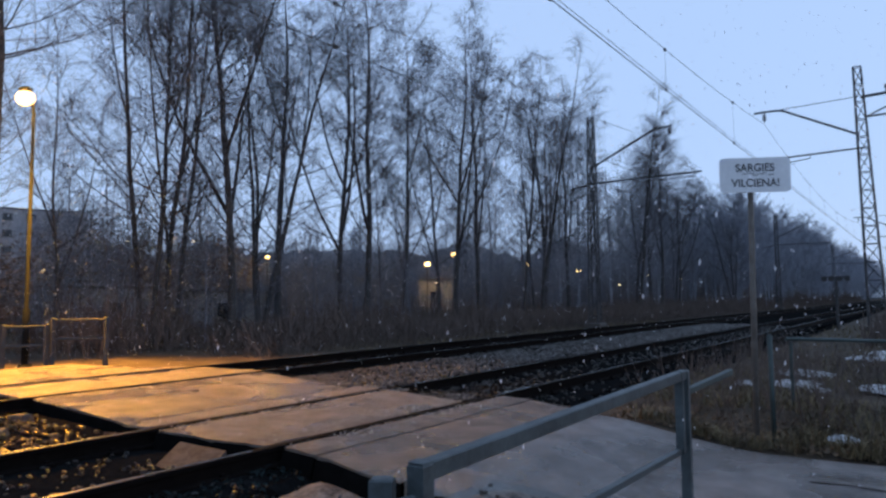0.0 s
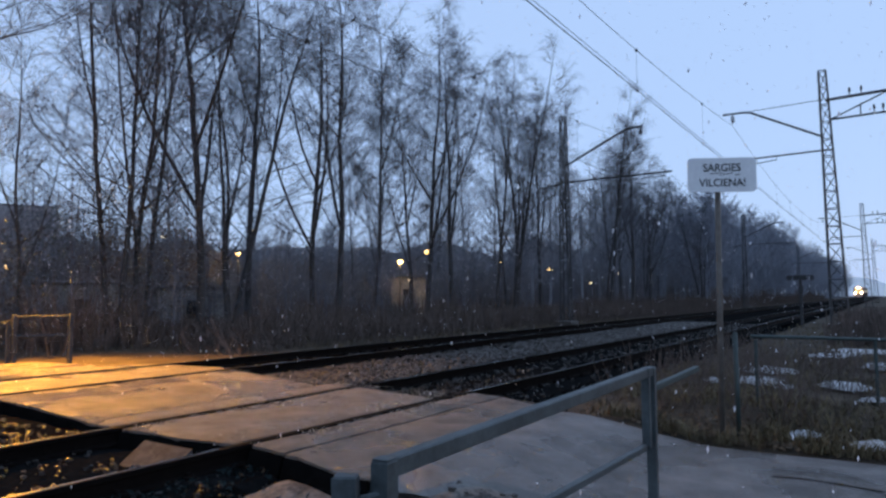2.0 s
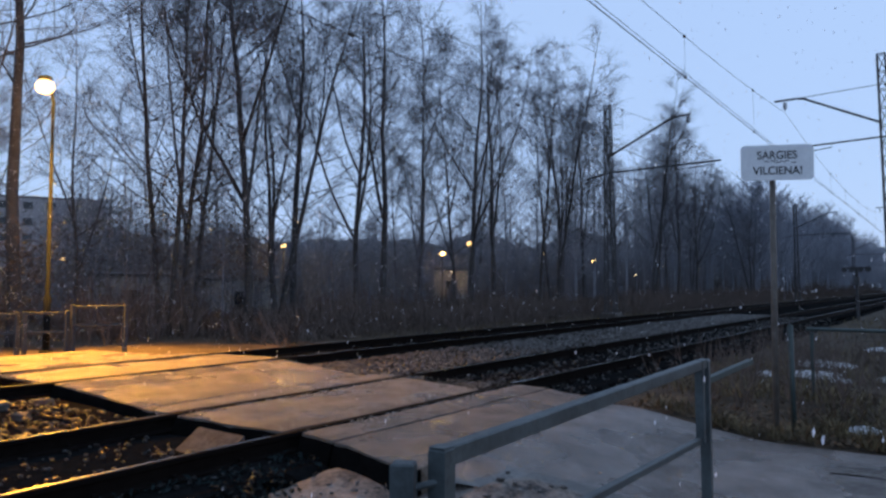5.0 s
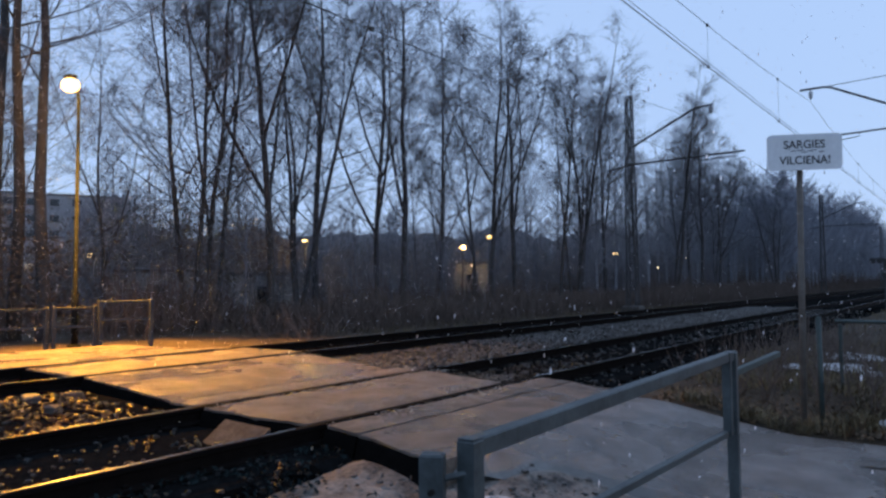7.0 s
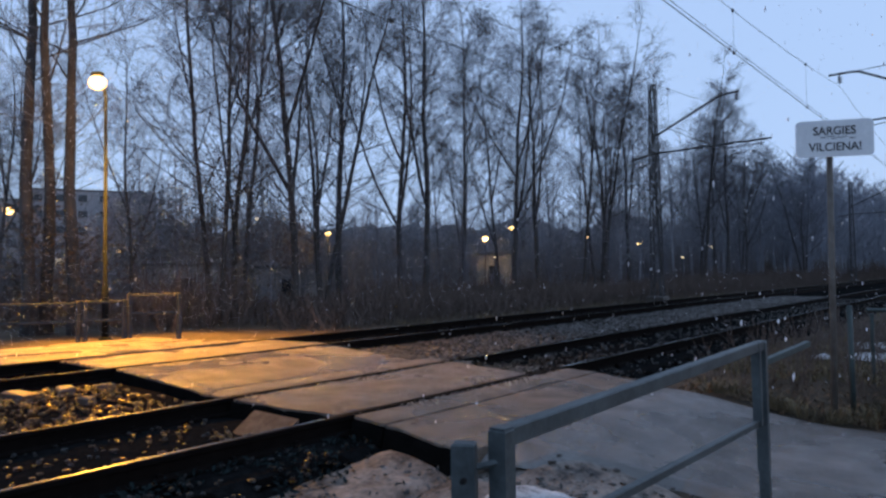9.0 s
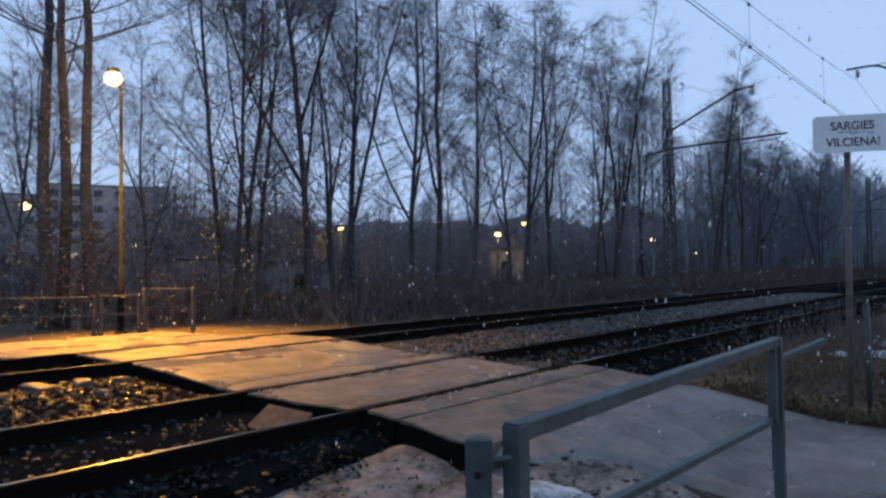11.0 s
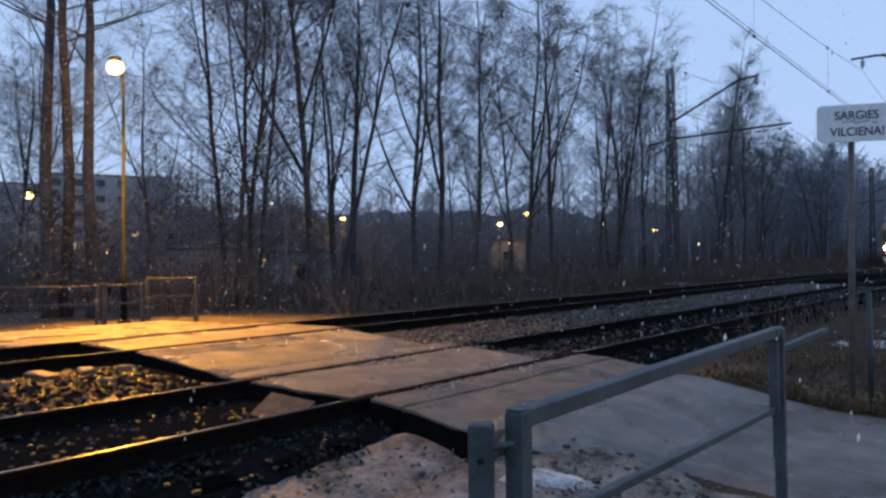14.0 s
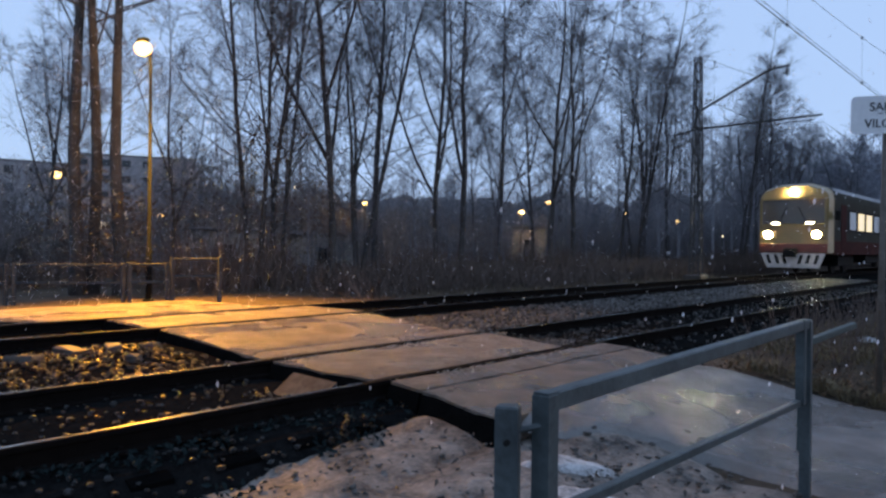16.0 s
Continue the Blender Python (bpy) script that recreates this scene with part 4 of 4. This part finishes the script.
# thick undergrowth behind the first trees
g = Geo()
for i in range(2100):
    y = rng.uniform(4, 90) if i < 1600 else rng.uniform(90, 190)
    x = rng.uniform(-40, -25.5)
    if y < 12 and x > -30:
        continue
    h = rng.uniform(1.2, 4.2) + 3.0 * max(0, noise.noise((x * 0.12, y * 0.12, 30)) + 0.2)
    p = Vector((x, y, -0.3))
    for k in range(5):
        a = rng.uniform(0, 6.28)
        q = p + Vector((math.cos(a) * h * 0.22, math.sin(a) * h * 0.22, h * rng.uniform(0.6, 1)))
        g.tube([p, q], [0.025, 0.014], 3, caps=False)
        for b in range(9):
            s = p.lerp(q, rng.uniform(0.25, 1))
            g.tube([s, s + Vector((rng.uniform(-0.7, 0.7), rng.uniform(-0.7, 0.7), rng.uniform(-0.1, 0.9)))], [0.014, 0.008], 3, caps=False)
tagged(part("undergrowth", g, UNDER), "tall dark leafless undergrowth behind the trees", "bushes", kind="stuff")

# dark brush under the trees
g = Geo()
for i in range(5200):
    y = rng.uniform(1, 70) if i < 4000 else rng.uniform(70, 200)
    x = rng.uniform(-22, -13.2) if y > 8.4 else rng.uniform(-26, -18.6)
    if y < 8.4 and 3.0 < y and x > -22 or y < 11 and x > -17:
        continue
    h = rng.uniform(0.3, 1.1) * (1 if y < 70 else 1.4) * (1 + 2.2 * max(0, noise.noise((x * 0.25, y * 0.22, 17)) + 0.1))
    for k in range(4):
        p = Vector((x + rng.uniform(-0.4, 0.4), y + rng.uniform(-0.4, 0.4), -0.3))
        q = p + Vector((rng.uniform(-0.5, 0.5), rng.uniform(-0.5, 0.5), h * rng.uniform(0.6, 1)))
        r = p.lerp(q, 0.55) + Vector((rng.uniform(-0.12, 0.12), rng.uniform(-0.12, 0.12), 0))
        wd = 0.014 if y < 70 else 0.03
        g.tube([p, r, q], [wd, wd * 0.8, wd * 0.4], 3, caps=False)
        g.tube([r, r + Vector((rng.uniform(-0.4, 0.4), rng.uniform(-0.4, 0.4), rng.uniform(0.1, 0.6)))], [wd * 0.7, wd * 0.4], 3, caps=False)
tagged(part("brush", g, BRUSH), "dark leafless brush below the trees", "bushes", kind="stuff")

g = Geo()
for i in range(1100):
    x, y = (rng.uniform(-2.9, 2.5), rng.uniform(7.8, 15)) if i < 500 else (rng.uniform(-1.3, 3), rng.uniform(20, 36))
    for k in range(3):
        h = rng.uniform(0.2, 0.75) if i < 500 else rng.uniform(0.3, 0.95)
        z = ground_z(x, y) - 0.03
        p = Vector((x, y, z))
        q = p + Vector((rng.uniform(-0.25, 0.25), rng.uniform(-0.25, 0.25), h))
        g.tube([p, q], [0.005 if i < 500 else 0.02, 0.003 if i < 500 else 0.012], 3, caps=False)
        g.tube([p.lerp(q, 0.5), q + Vector((rng.uniform(-0.2, 0.2), rng.uniform(-0.2, 0.2), -h * 0.2))], [0.004, 0.002], 3, caps=False)
tagged(part("weeds", g, BRUSH), "dry weed stalks on the bank by the sign", "weeds", kind="stuff")
g = Geo()
for i in range(1700):
    x, y = rng.uniform(-4.0, -0.2), rng.uniform(0.2, 4.6)
    if noise.noise((x * 1.1, y * 1.1, 21)) < -0.05 and rng.random() < 0.8:
        continue
    sz = rng.uniform(0.006, 0.03) * rng.uniform(0.5, 1)
    g.ball((x, y, ground_z(x, y) + mud_lift(x, y) + 0.04), sz, (rng.uniform(0.8, 1.5), rng.uniform(0.8, 1.5), 0.6), 5, 3, 0.3, rng)
tagged(part("loose_stones", g, GRAVEL), "small wet stones scattered on the mud", "stones", kind="stuff")

# where old snow lies: x, y, half widths, turn
SNOWS = [(-1.62, 11.2, 0.36, 0.5, 0.3), (-1.75, 13.0, 0.5, 0.5, 0.1), (-0.5, 11.1, 0.34, 0.36, 0.2), (-0.3, 18.2, 0.9, 0.8, 0), (-0.71, 7.9, 0.17, 0.07, 0), (-0.03, 7.78, 0.3, 0.1, 0.1),
         (-2.2, 10.9, 0.15, 0.22, 0), (0.0, 14.5, 0.5, 0.42, 0.4), (-1.2, 10.6, 0.12, 0.16, 0), (-0.9, 16.4, 0.5, 0.5, 0), (-2.4, 3.62, 0.3, 0.13, 0.6), (-2.05, 3.3, 0.22, 0.12, 0.2), (0.5, 25, 1.0, 1.2, 0), (-0.1, 9.9, 0.2, 0.18, 0.5)]

def leaves(name, label, mat, count, spot, size):
    g = Geo()
    for i in range(count):
        p = spot()
        if p is None:
            continue
        e = size * rng.uniform(0.6, 1.4)
        m = Euler((rng.uniform(-0.9, 0.9), rng.uniform(-0.9, 0.9), rng.uniform(0, 6.28))).to_matrix()
        k = len(g.v)
        g.v += [tuple(p + m @ Vector(q)) for q in ((-e, 0, 0), (-e * 0.2, -e * 0.45, e * 0.1), (e, 0, -e * 0.15), (-e * 0.2, e * 0.45, e * 0.1))]
        g.f += [(k, k + 1, k + 2), (k, k + 2, k + 3)]
    return tagged(part(name, g, mat), label, "leaves", kind="stuff")


def by_rail():
    x, y = rng.uniform(-4.35, -3.55), rng.uniform(-1.5, 3.75)
    if noise.noise((x * 2.2, y * 1.4, 51)) < -0.05:
        return None
    return Vector((x, y, -0.15 - max(0, x + 4.05) * 0.35 + rng.uniform(-0.02, 0.05)))


def by_path():
    x, y = rng.uniform(-3.2, 1.5), 7.5 + abs(rng.gauss(0, 0.55))
    return Vector((x, y, ground_z(x, y) + rng.uniform(0.02, 0.07)))


def on_mud():
    x, y = rng.uniform(-4.0, -0.6), rng.uniform(1.0, 4.3)
    if noise.noise((x * 1.5, y * 1.5, 61)) < 0.12:
        return None
    return Vector((x, y, ground_z(x, y) + mud_lift(x, y) + 0.055))


def on_stems():
    x, y, r, top = rng.choice(((-19.5, 11.75, 0.5, 5.5), (-20.0, 12.6, 0.6, 4.6), (-20.5, 9.4, 0.7, 3.2), (-19.0, 6.35, 0.6, 3.2), (-18.3, 7.0, 0.5, 2.4), (-19.2, 14.0, 0.6, 3.5)))
    return Vector((x + rng.gauss(0, r), y + rng.gauss(0, r), top * rng.random() ** 0.7))


leaves("low_weeds", "dark green low weeds along the ballast", material("dark_wet_leaves", (0.016, 0.026, 0.026), (0.007, 0.011, 0.012), 0.9, scale=4, bump=0, each=0.5, gloss=0.06), 2600, by_rail, 0.028)
leaves("leaf_litter", "brown fallen leaves along the path's edge", material("fallen_leaves", (0.16, 0.1, 0.048), (0.055, 0.038, 0.022), 0.7, scale=4, bump=0, each=0.6), 3600, by_path, 0.026)
leaves("mud_litter", "dark leaf scraps trodden into the mud", material("dark_scraps", (0.05, 0.042, 0.035), (0.02, 0.018, 0.016), 0.7, scale=4, bump=0, each=0.6), 900, on_mud, 0.022)
leaves("withered_leaves", "withered brown leaves clinging to low twigs", material("clinging_leaves", (0.12, 0.085, 0.055), (0.05, 0.036, 0.026), 0.8, scale=4, bump=0, each=0.5), 7000, on_stems, 0.05)

# withered grass on the banks
g = Geo()
for i in range(25000):
    if i < 20000:
        x, y = rng.uniform(-3.3, 2.2), 7.5 + 8.5 * rng.random() ** 1.7
        if y < 7.5 + 0.1 * math.sin(x * 5) + 0.06 * math.sin(x * 13) or any(((x - p[0]) / p[2]) ** 2 + ((y - p[1]) / p[3]) ** 2 < 1.1 for p in SNOWS):
            continue
    elif i < 22500:
        x, y = rng.uniform(-3.4, 4), rng.uniform(16, 34)
    else:
        x, y = rng.uniform(-15, -12.6), rng.uniform(13, 40)
    if noise.noise((x * 0.8, y * 0.8, 11)) < -0.2:
        continue
    h = rng.uniform(0.05, 0.2)
    z = ground_z(x, y) + (0.03 if y < 9.2 and x > -4 else -0.02)
    a = rng.uniform(0, 6.28)
    dx, dy = math.cos(a), math.sin(a)
    w = rng.uniform(0.003, 0.007) * (1 if y < 16 else 2)
    k = len(g.v)
    g.v += [(x - dy * w, y + dx * w, z), (x + dy * w, y - dx * w, z), (x + dx * h * 0.4 + dy * w, y + dy * h * 0.4 - dx * w, z + h * 0.7),
            (x + dx * h * 0.4 - dy * w, y + dy * h * 0.4 + dx * w, z + h * 0.7), (x + dx * h * 0.9, y + dy * h * 0.9, z + h * 0.85)]
    g.f += [(k, k + 1, k + 2, k + 3), (k + 3, k + 2, k + 4)]
tagged(part("withered_grass", g, GRASS), "flattened brown withered grass on the bank", "grass", kind="stuff")


# patches of old snow
def snow_patch(x, y, a, b, turn):
    rr = random.Random(int(x * 100 + y * 7))
    g = Geo()
    n = 26
    ring = []
    for s, lift in ((1.0, -0.02), (0.8, 0.012), (0.45, 0.022)):
        row = []
        for i in range(n):
            t = 2 * math.pi * i / n
            k = s * (1 + 0.3 * noise.noise((math.cos(t) * 1.6 + x, math.sin(t) * 1.6 + y, 2)) + 0.12 * noise.noise((math.cos(t) * 5 + x, math.sin(t) * 5, y)))
            u, v = a * k * math.cos(t), b * k * math.sin(t)
            c, d = math.cos(turn), math.sin(turn)
            X, Y = x + u * c - v * d, y + u * d + v * c
            row.append(len(g.v))
            g.v.append((X, Y, ground_z(X, Y) + (mud_lift(X, Y) if Y < 4.7 else 0) + lift + (0.05 if X > -4 and Y < 4.7 else 0.06) + rr.uniform(-0.006, 0.006)))
        ring.append(row)
    for p, q in zip(ring, ring[1:]):
        for i in range(n):
            g.f.append((p[i], p[(i + 1) % n], q[(i + 1) % n], q[i]))
    g.f.append(tuple(ring[-1]))
    return tagged(part("snow_patch", g, SNOW, smooth=True), "flat patch of old melting snow on the ground", "snow", "snow patches")


for row in SNOWS:
    snow_patch(*row)


# ---- distance: lamps and buildings ----
def far_lamp(x, y, z, size, mat, label):
    s = thing("street_lamp", label, "street lamp", "distant street lamps")
    part("post", Geo().tube([(x, y, -0.3), (x, y, z + 0.1)], [0.05, 0.03], 6), MASTSTEEL, s)
    part("lamp_head", Geo().ball((x, y, z), size * 1.05, (1, 1, 0.7), 8, 6), mat, s, "glowing lamp lens")


for x, y, z, size in ((-45.5, 13.55, 5.36, 0.3), (-40.7, 17.9, 2.95, 0.18), (-24.5, 20.41, 3.19, 0.11), (-30.0, 25.86, 5.05, 0.12), (-24.2, 32.18, 3.29, 0.17), (-26.0, 37.6, 4.23, 0.17), (-23.5, 43.49, 3.68, 0.17), (-23.0, 51.02, 3.4, 0.18)):
    far_lamp(x, y, z, size, WARMLAMP, "footpath lamp glowing warm yellow behind the trees")
for x, y, z, size in ((-25.9, 89, 3.54, 0.2), (-27, 79.5, 3.87, 0.18), (-38.5, 26, 5.1, 0.1), (-41.7, 23.4, 5.15, 0.1), (-23, 31.5, 2.15, 0.07), (-24, 47, 2.6, 0.07), (-23, 60, 2.4, 0.08)):
    far_lamp(x, y, z, size, COOLLAMP, "faint pale lamp far behind the trees")


for x, y, z in ((-23.9, 32.0, 3.1), (-24.0, 20.0, 3.0)):
    o = new("footpath_light", bpy.data.lights.new("footpath_light", "POINT"))
    o.data.energy, o.data.color, o.data.shadow_soft_size = 130, (1.0, 0.6, 0.2), 0.15
    o.location = (x, y, z)


def building(x, y, w, d, h, turn, floors, bays, wall, label, lit=()):
    b = thing("building", label, "building", "distant buildings", at=pose(x, y, -0.2, 0, 0, turn))
    part("wall", Geo().box((0, 0, h / 2), (w, d, h)), wall, b)
    part("roof", Geo().box((0, 0, h + 0.15), (w + 0.2, d + 0.2, 0.12 if floors == 1 else 0.4), bev=0.05), ROOF, b)
    k = 0
    for f in range(floors):
        for i in range(bays):
            cx = -w / 2 + w * (i + 0.5) / bays
            cz = h * (f + 0.55) / floors
            ww, hh = min(w / bays * 0.5, 1.7 if floors > 1 else 0.7), h / floors * 0.4
            win = part("window", Geo().box((cx, -d / 2 - 0.02, cz), (ww, 0.1, hh)), CABIN if k in lit else DARKGLASS, b)
            part("sill", Geo().box((cx, -d / 2 - 0.1, cz - hh / 2 - 0.05), (ww + 0.2, 0.16, 0.07)), CONCRETE, win)
            k += 1
    return b


building(-25.9, 14.0, 3.0, 2.4, 1.85, 62, 1, 1, PLASTER, "low pale plastered building behind the trees")
building(-25.6, 19.0, 3.0, 2.4, 1.75, 54, 1, 1, PLASTER, "low shed with a lit side behind the trees")
building(-158, 64, 25, 14, 20.5, 68, 6, 6, BLOCKWALL, "grey apartment block far behind the trees", (7,))
building(-165, 40, 40, 14, 18, 78, 5, 9, BLOCKWALL, "tall grey apartment block in the dusk")
building(-25.4, 34.6, 2.1, 2.0, 2.5, 38, 1, 1, PLASTER, "small lit plastered hut under a street lamp")
car = thing("car", "distant parked car with red tail lamps", "car", at=pose(-38, 43, -0.15, 0, 0, 45))
part("body", Geo().prism([(-2.1, 0.35), (2.1, 0.35), (2.15, 0.8), (1.3, 0.95), (0.8, 1.4), (-1.0, 1.42), (-1.9, 1.0), (-2.15, 0.8)], -0.85, 0.85), BLACK, car)
for q in (-0.6, 0.6):
    part("tail_lamp", Geo().box((-2.15, q, 0.78), (0.06, 0.3, 0.14)), REDLAMP, car, "red tail lamp")
for a in (-1.35, 1.35):
    for q in (-0.8, 0.8):
        part("wheel", Geo().tube([(a, q - 0.1, 0.32), (a, q + 0.1, 0.32)], 0.32, 12), BLACK, car)


# ---- train ----
def train():
    """A cream and red railcar set; its front is at its origin and it runs towards -y."""
    t = thing("train", "cream and red diesel train with lit headlights on the far track", "train")
    W = 1.56
    section = [(-W, 1.0), (W, 1.0), (W, 3.45), (W - 0.06, 3.75), (W - 0.28, 3.97), (0.6, 4.2), (-0.6, 4.2), (-W + 0.28, 3.97), (-W + 0.06, 3.75), (-W, 3.45)]
    for c in range(3):
        y0 = 0.55 + c * 26.2
        # flank colours carry the shade; only the cab front has full cream
        body = part("car_body", Geo().prism([p for p in section], y0, y0 + 25.4), SIDE, t, "cream car body, its side darkened in colour for shade")
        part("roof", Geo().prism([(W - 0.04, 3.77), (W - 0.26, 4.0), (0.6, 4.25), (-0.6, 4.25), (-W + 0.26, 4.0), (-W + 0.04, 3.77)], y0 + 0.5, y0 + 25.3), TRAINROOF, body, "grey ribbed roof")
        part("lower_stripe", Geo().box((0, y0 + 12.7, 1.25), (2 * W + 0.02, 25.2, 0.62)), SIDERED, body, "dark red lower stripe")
        for s in (-1, 1):
            part("window_band", Geo().box((s * (W + 0.0), y0 + 12.9, 2.56), (0.012, 24.2, 1.06)), BLACK, body, "dark window band")
            for k in range(12):
                y = y0 + 3.4 + k * 1.72
                win = part("window", Geo().box((s * (W + 0.004), y, 2.55), (0.03, 1.2, 0.86), bev=0.01), CABIN if k in (1, 2, 5, 6, 9) else DARKGLASS, body, "lit saloon window")
                for z in (3.01, 2.09):
                    part("frame_bar", Geo().box((s * (W + 0.002), y, z), (0.05, 1.3, 0.06)), BLACK, win)
            for y in (y0 + 1.7, y0 + 24.4):
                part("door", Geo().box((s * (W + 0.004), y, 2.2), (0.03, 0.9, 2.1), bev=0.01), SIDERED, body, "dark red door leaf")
        for y in (y0 + 4, y0 + 21.4):
            g = Geo().box((0, y, 0.62), (2.3, 3.0, 0.5), bev=0.05)
            for yy in (y - 1.1, y + 1.1):
                for s in (-1, 1):
                    g.tube([(s * 0.72, yy, 0.47), (s * 0.85, yy, 0.47)], 0.46, 16)
            part("bogie", g, BLACK, t, "black bogie with wheels")
        part("underframe", Geo().box((0, y0 + 12.7, 0.75), (2.5, 10, 0.55), bev=0.05), BLACK, t)
    # cab front
    f = Geo()
    ring0 = [(x, 0.55, z) for x, z in section]
    ring1 = [(-W + 0.1, 0.0, 1.0), (W - 0.1, 0.0, 1.0), (W - 0.1, 0.1, 3.4), (W - 0.16, 0.14, 3.68), (W - 0.36, 0.18, 3.88), (0.55, 0.18, 4.07), (-0.55, 0.18, 4.07), (-W + 0.36, 0.18, 3.88), (-W + 0.16, 0.14, 3.68), (-W + 0.1, 0.1, 3.4)]
    f.v = ring0 + ring1
    f.f = [(i, (i + 1) % 10, 10 + (i + 1) % 10, 10 + i) for i in range(10)] + [tuple(range(10, 20)), tuple(reversed(range(10)))]
    cab = part("cab_front", f, CREAM, t, "cream cab front")
    ws = part("windscreen", Geo().box((0, 0.045, 2.88), (2.62, 0.08, 1.12), bev=0.03), WINDSHIELD, cab, "wide dark windscreen")
    part("frame", Geo().box((0, 0.02, 3.47), (2.8, 0.08, 0.07)).box((0, -0.01, 2.29), (2.8, 0.08, 0.07)).box((-1.36, 0.02, 2.88), (0.08, 0.08, 1.2)).box((1.36, 0.02, 2.88), (0.08, 0.08, 1.2)), CREAM, ws)
    part("red_band", Geo().box((0, 0.0, 1.22), (2.9, 0.06, 0.42), bev=0.02), RED, cab, "dark red band")
    for x in (-1.02, 1.02):
        h = part("headlight_housing", Geo().box((x, -0.02, 1.83), (0.62, 0.12, 0.4), bev=0.04), CREAM, cab)
        part("headlight", Geo().ball((x, -0.09, 1.83), 0.15, (1.15, 0.3, 1), 14, 8), HEADLIGHT, h, "bright round headlight")
        part("marker_lamp", Geo().box((x * 0.72, -0.03, 2.36), (0.34, 0.06, 0.07), bev=0.02), MARKER, cab, "glowing marker lamp")
    part("roof_headlight", Geo().ball((0, 0.02, 3.78), 0.12, (1.2, 0.4, 0.9), 14, 8), HEADLIGHT, cab, "bright roof headlight")
    sk = part("skirt", Geo().prism([(-1.35, 0.98), (1.35, 0.98), (1.1, 0.32), (-1.1, 0.32)], -0.02, 0.1), WHITE, t, "white snow plough with black slanted stripes")
    for x in (-0.95, -0.6, -0.28, 0.28, 0.6, 0.95):
        sgn = 1 if x > 0 else -1
        part("stripe", Geo().prism([(x - 0.07, 0.5), (x + 0.07, 0.5), (x + 0.07 + 0.12 * sgn, 0.92), (x - 0.07 + 0.12 * sgn, 0.92)], -0.03, -0.005), BLACK, sk, "black slanted stripe")
    part("coupler", Geo().box((0, -0.25, 1.02), (0.45, 0.6, 0.4), bev=0.06), BLACK, t, "dark coupler")
    part("mirror", Geo().box((W + 0.15, 0.5, 2.7), (0.22, 0.08, 0.42), bev=0.03), BLACK, t)
    for x in (-1, 1):
        part("wiper", Geo().beam((x * 0.6, -0.01, 2.35), (x * 0.25, -0.01, 3.1), 0.03, 0.03), BLACK, ws)
    return t


TRAIN = train()


# ---- falling sleet ----
def sleet(seed, count, x0, x1, y0, y1, size, label):
    rr = random.Random(seed)
    g = Geo()
    for i in range(count):
        p = Vector((rr.uniform(x0, x1), rr.uniform(y0, y1), rr.uniform(-1, 44)))
        s = size * rr.uniform(0.5, 1.3)
        l = s * rr.uniform(1.2, 4)
        k = len(g.v)
        g.v += [tuple(p + Vector(q)) for q in ((s, 0, 0), (0, s, 0), (-s, 0, 0), (0, -s, 0), (s * 0.3, 0, l), (-s * 0.2, 0, -l))]
        for a in range(4):
            g.f += [(k + a, k + (a + 1) % 4, k + 4), (k + (a + 1) % 4, k + a, k + 5)]
    return tagged(part("falling_snow", g, FLAKE), label, "snow", kind="stuff")


FLURRIES = [(sleet(1, 24000, -22, 4, 3.5, 26, 0.007, "small wet snowflakes falling over the tracks"), 2.1, 0.15),
            (sleet(2, 2600, -7, 2, 1.6, 9, 0.0045, "wet snowflakes falling close by"), 2.4, 0.1),
            (sleet(3, 26000, -24, -11, 2, 16, 0.0048, "snowflakes falling through the orange lamp light"), 2.0, 0.12),
            # denser fine snow, added to stand in for the lamp's halo
            (sleet(4, 52000, -20, -13, 3, 10, 0.0028, "fine wet snow drifting round the street lamp"), 1.9, 0.1)]


def motions():
    walk(TRAIN, [(t, pose(FAR - 0.06, 33.4 + 19.5 * (16 - t), FARZ)) for t in (0, 4, 8, 12, 16)])
    for ob, fall, drift in FLURRIES:
        walk(ob, [(t, pose(drift * t, 0, -fall * t)) for t in (0, 4, 8, 12, 16)])


motions()
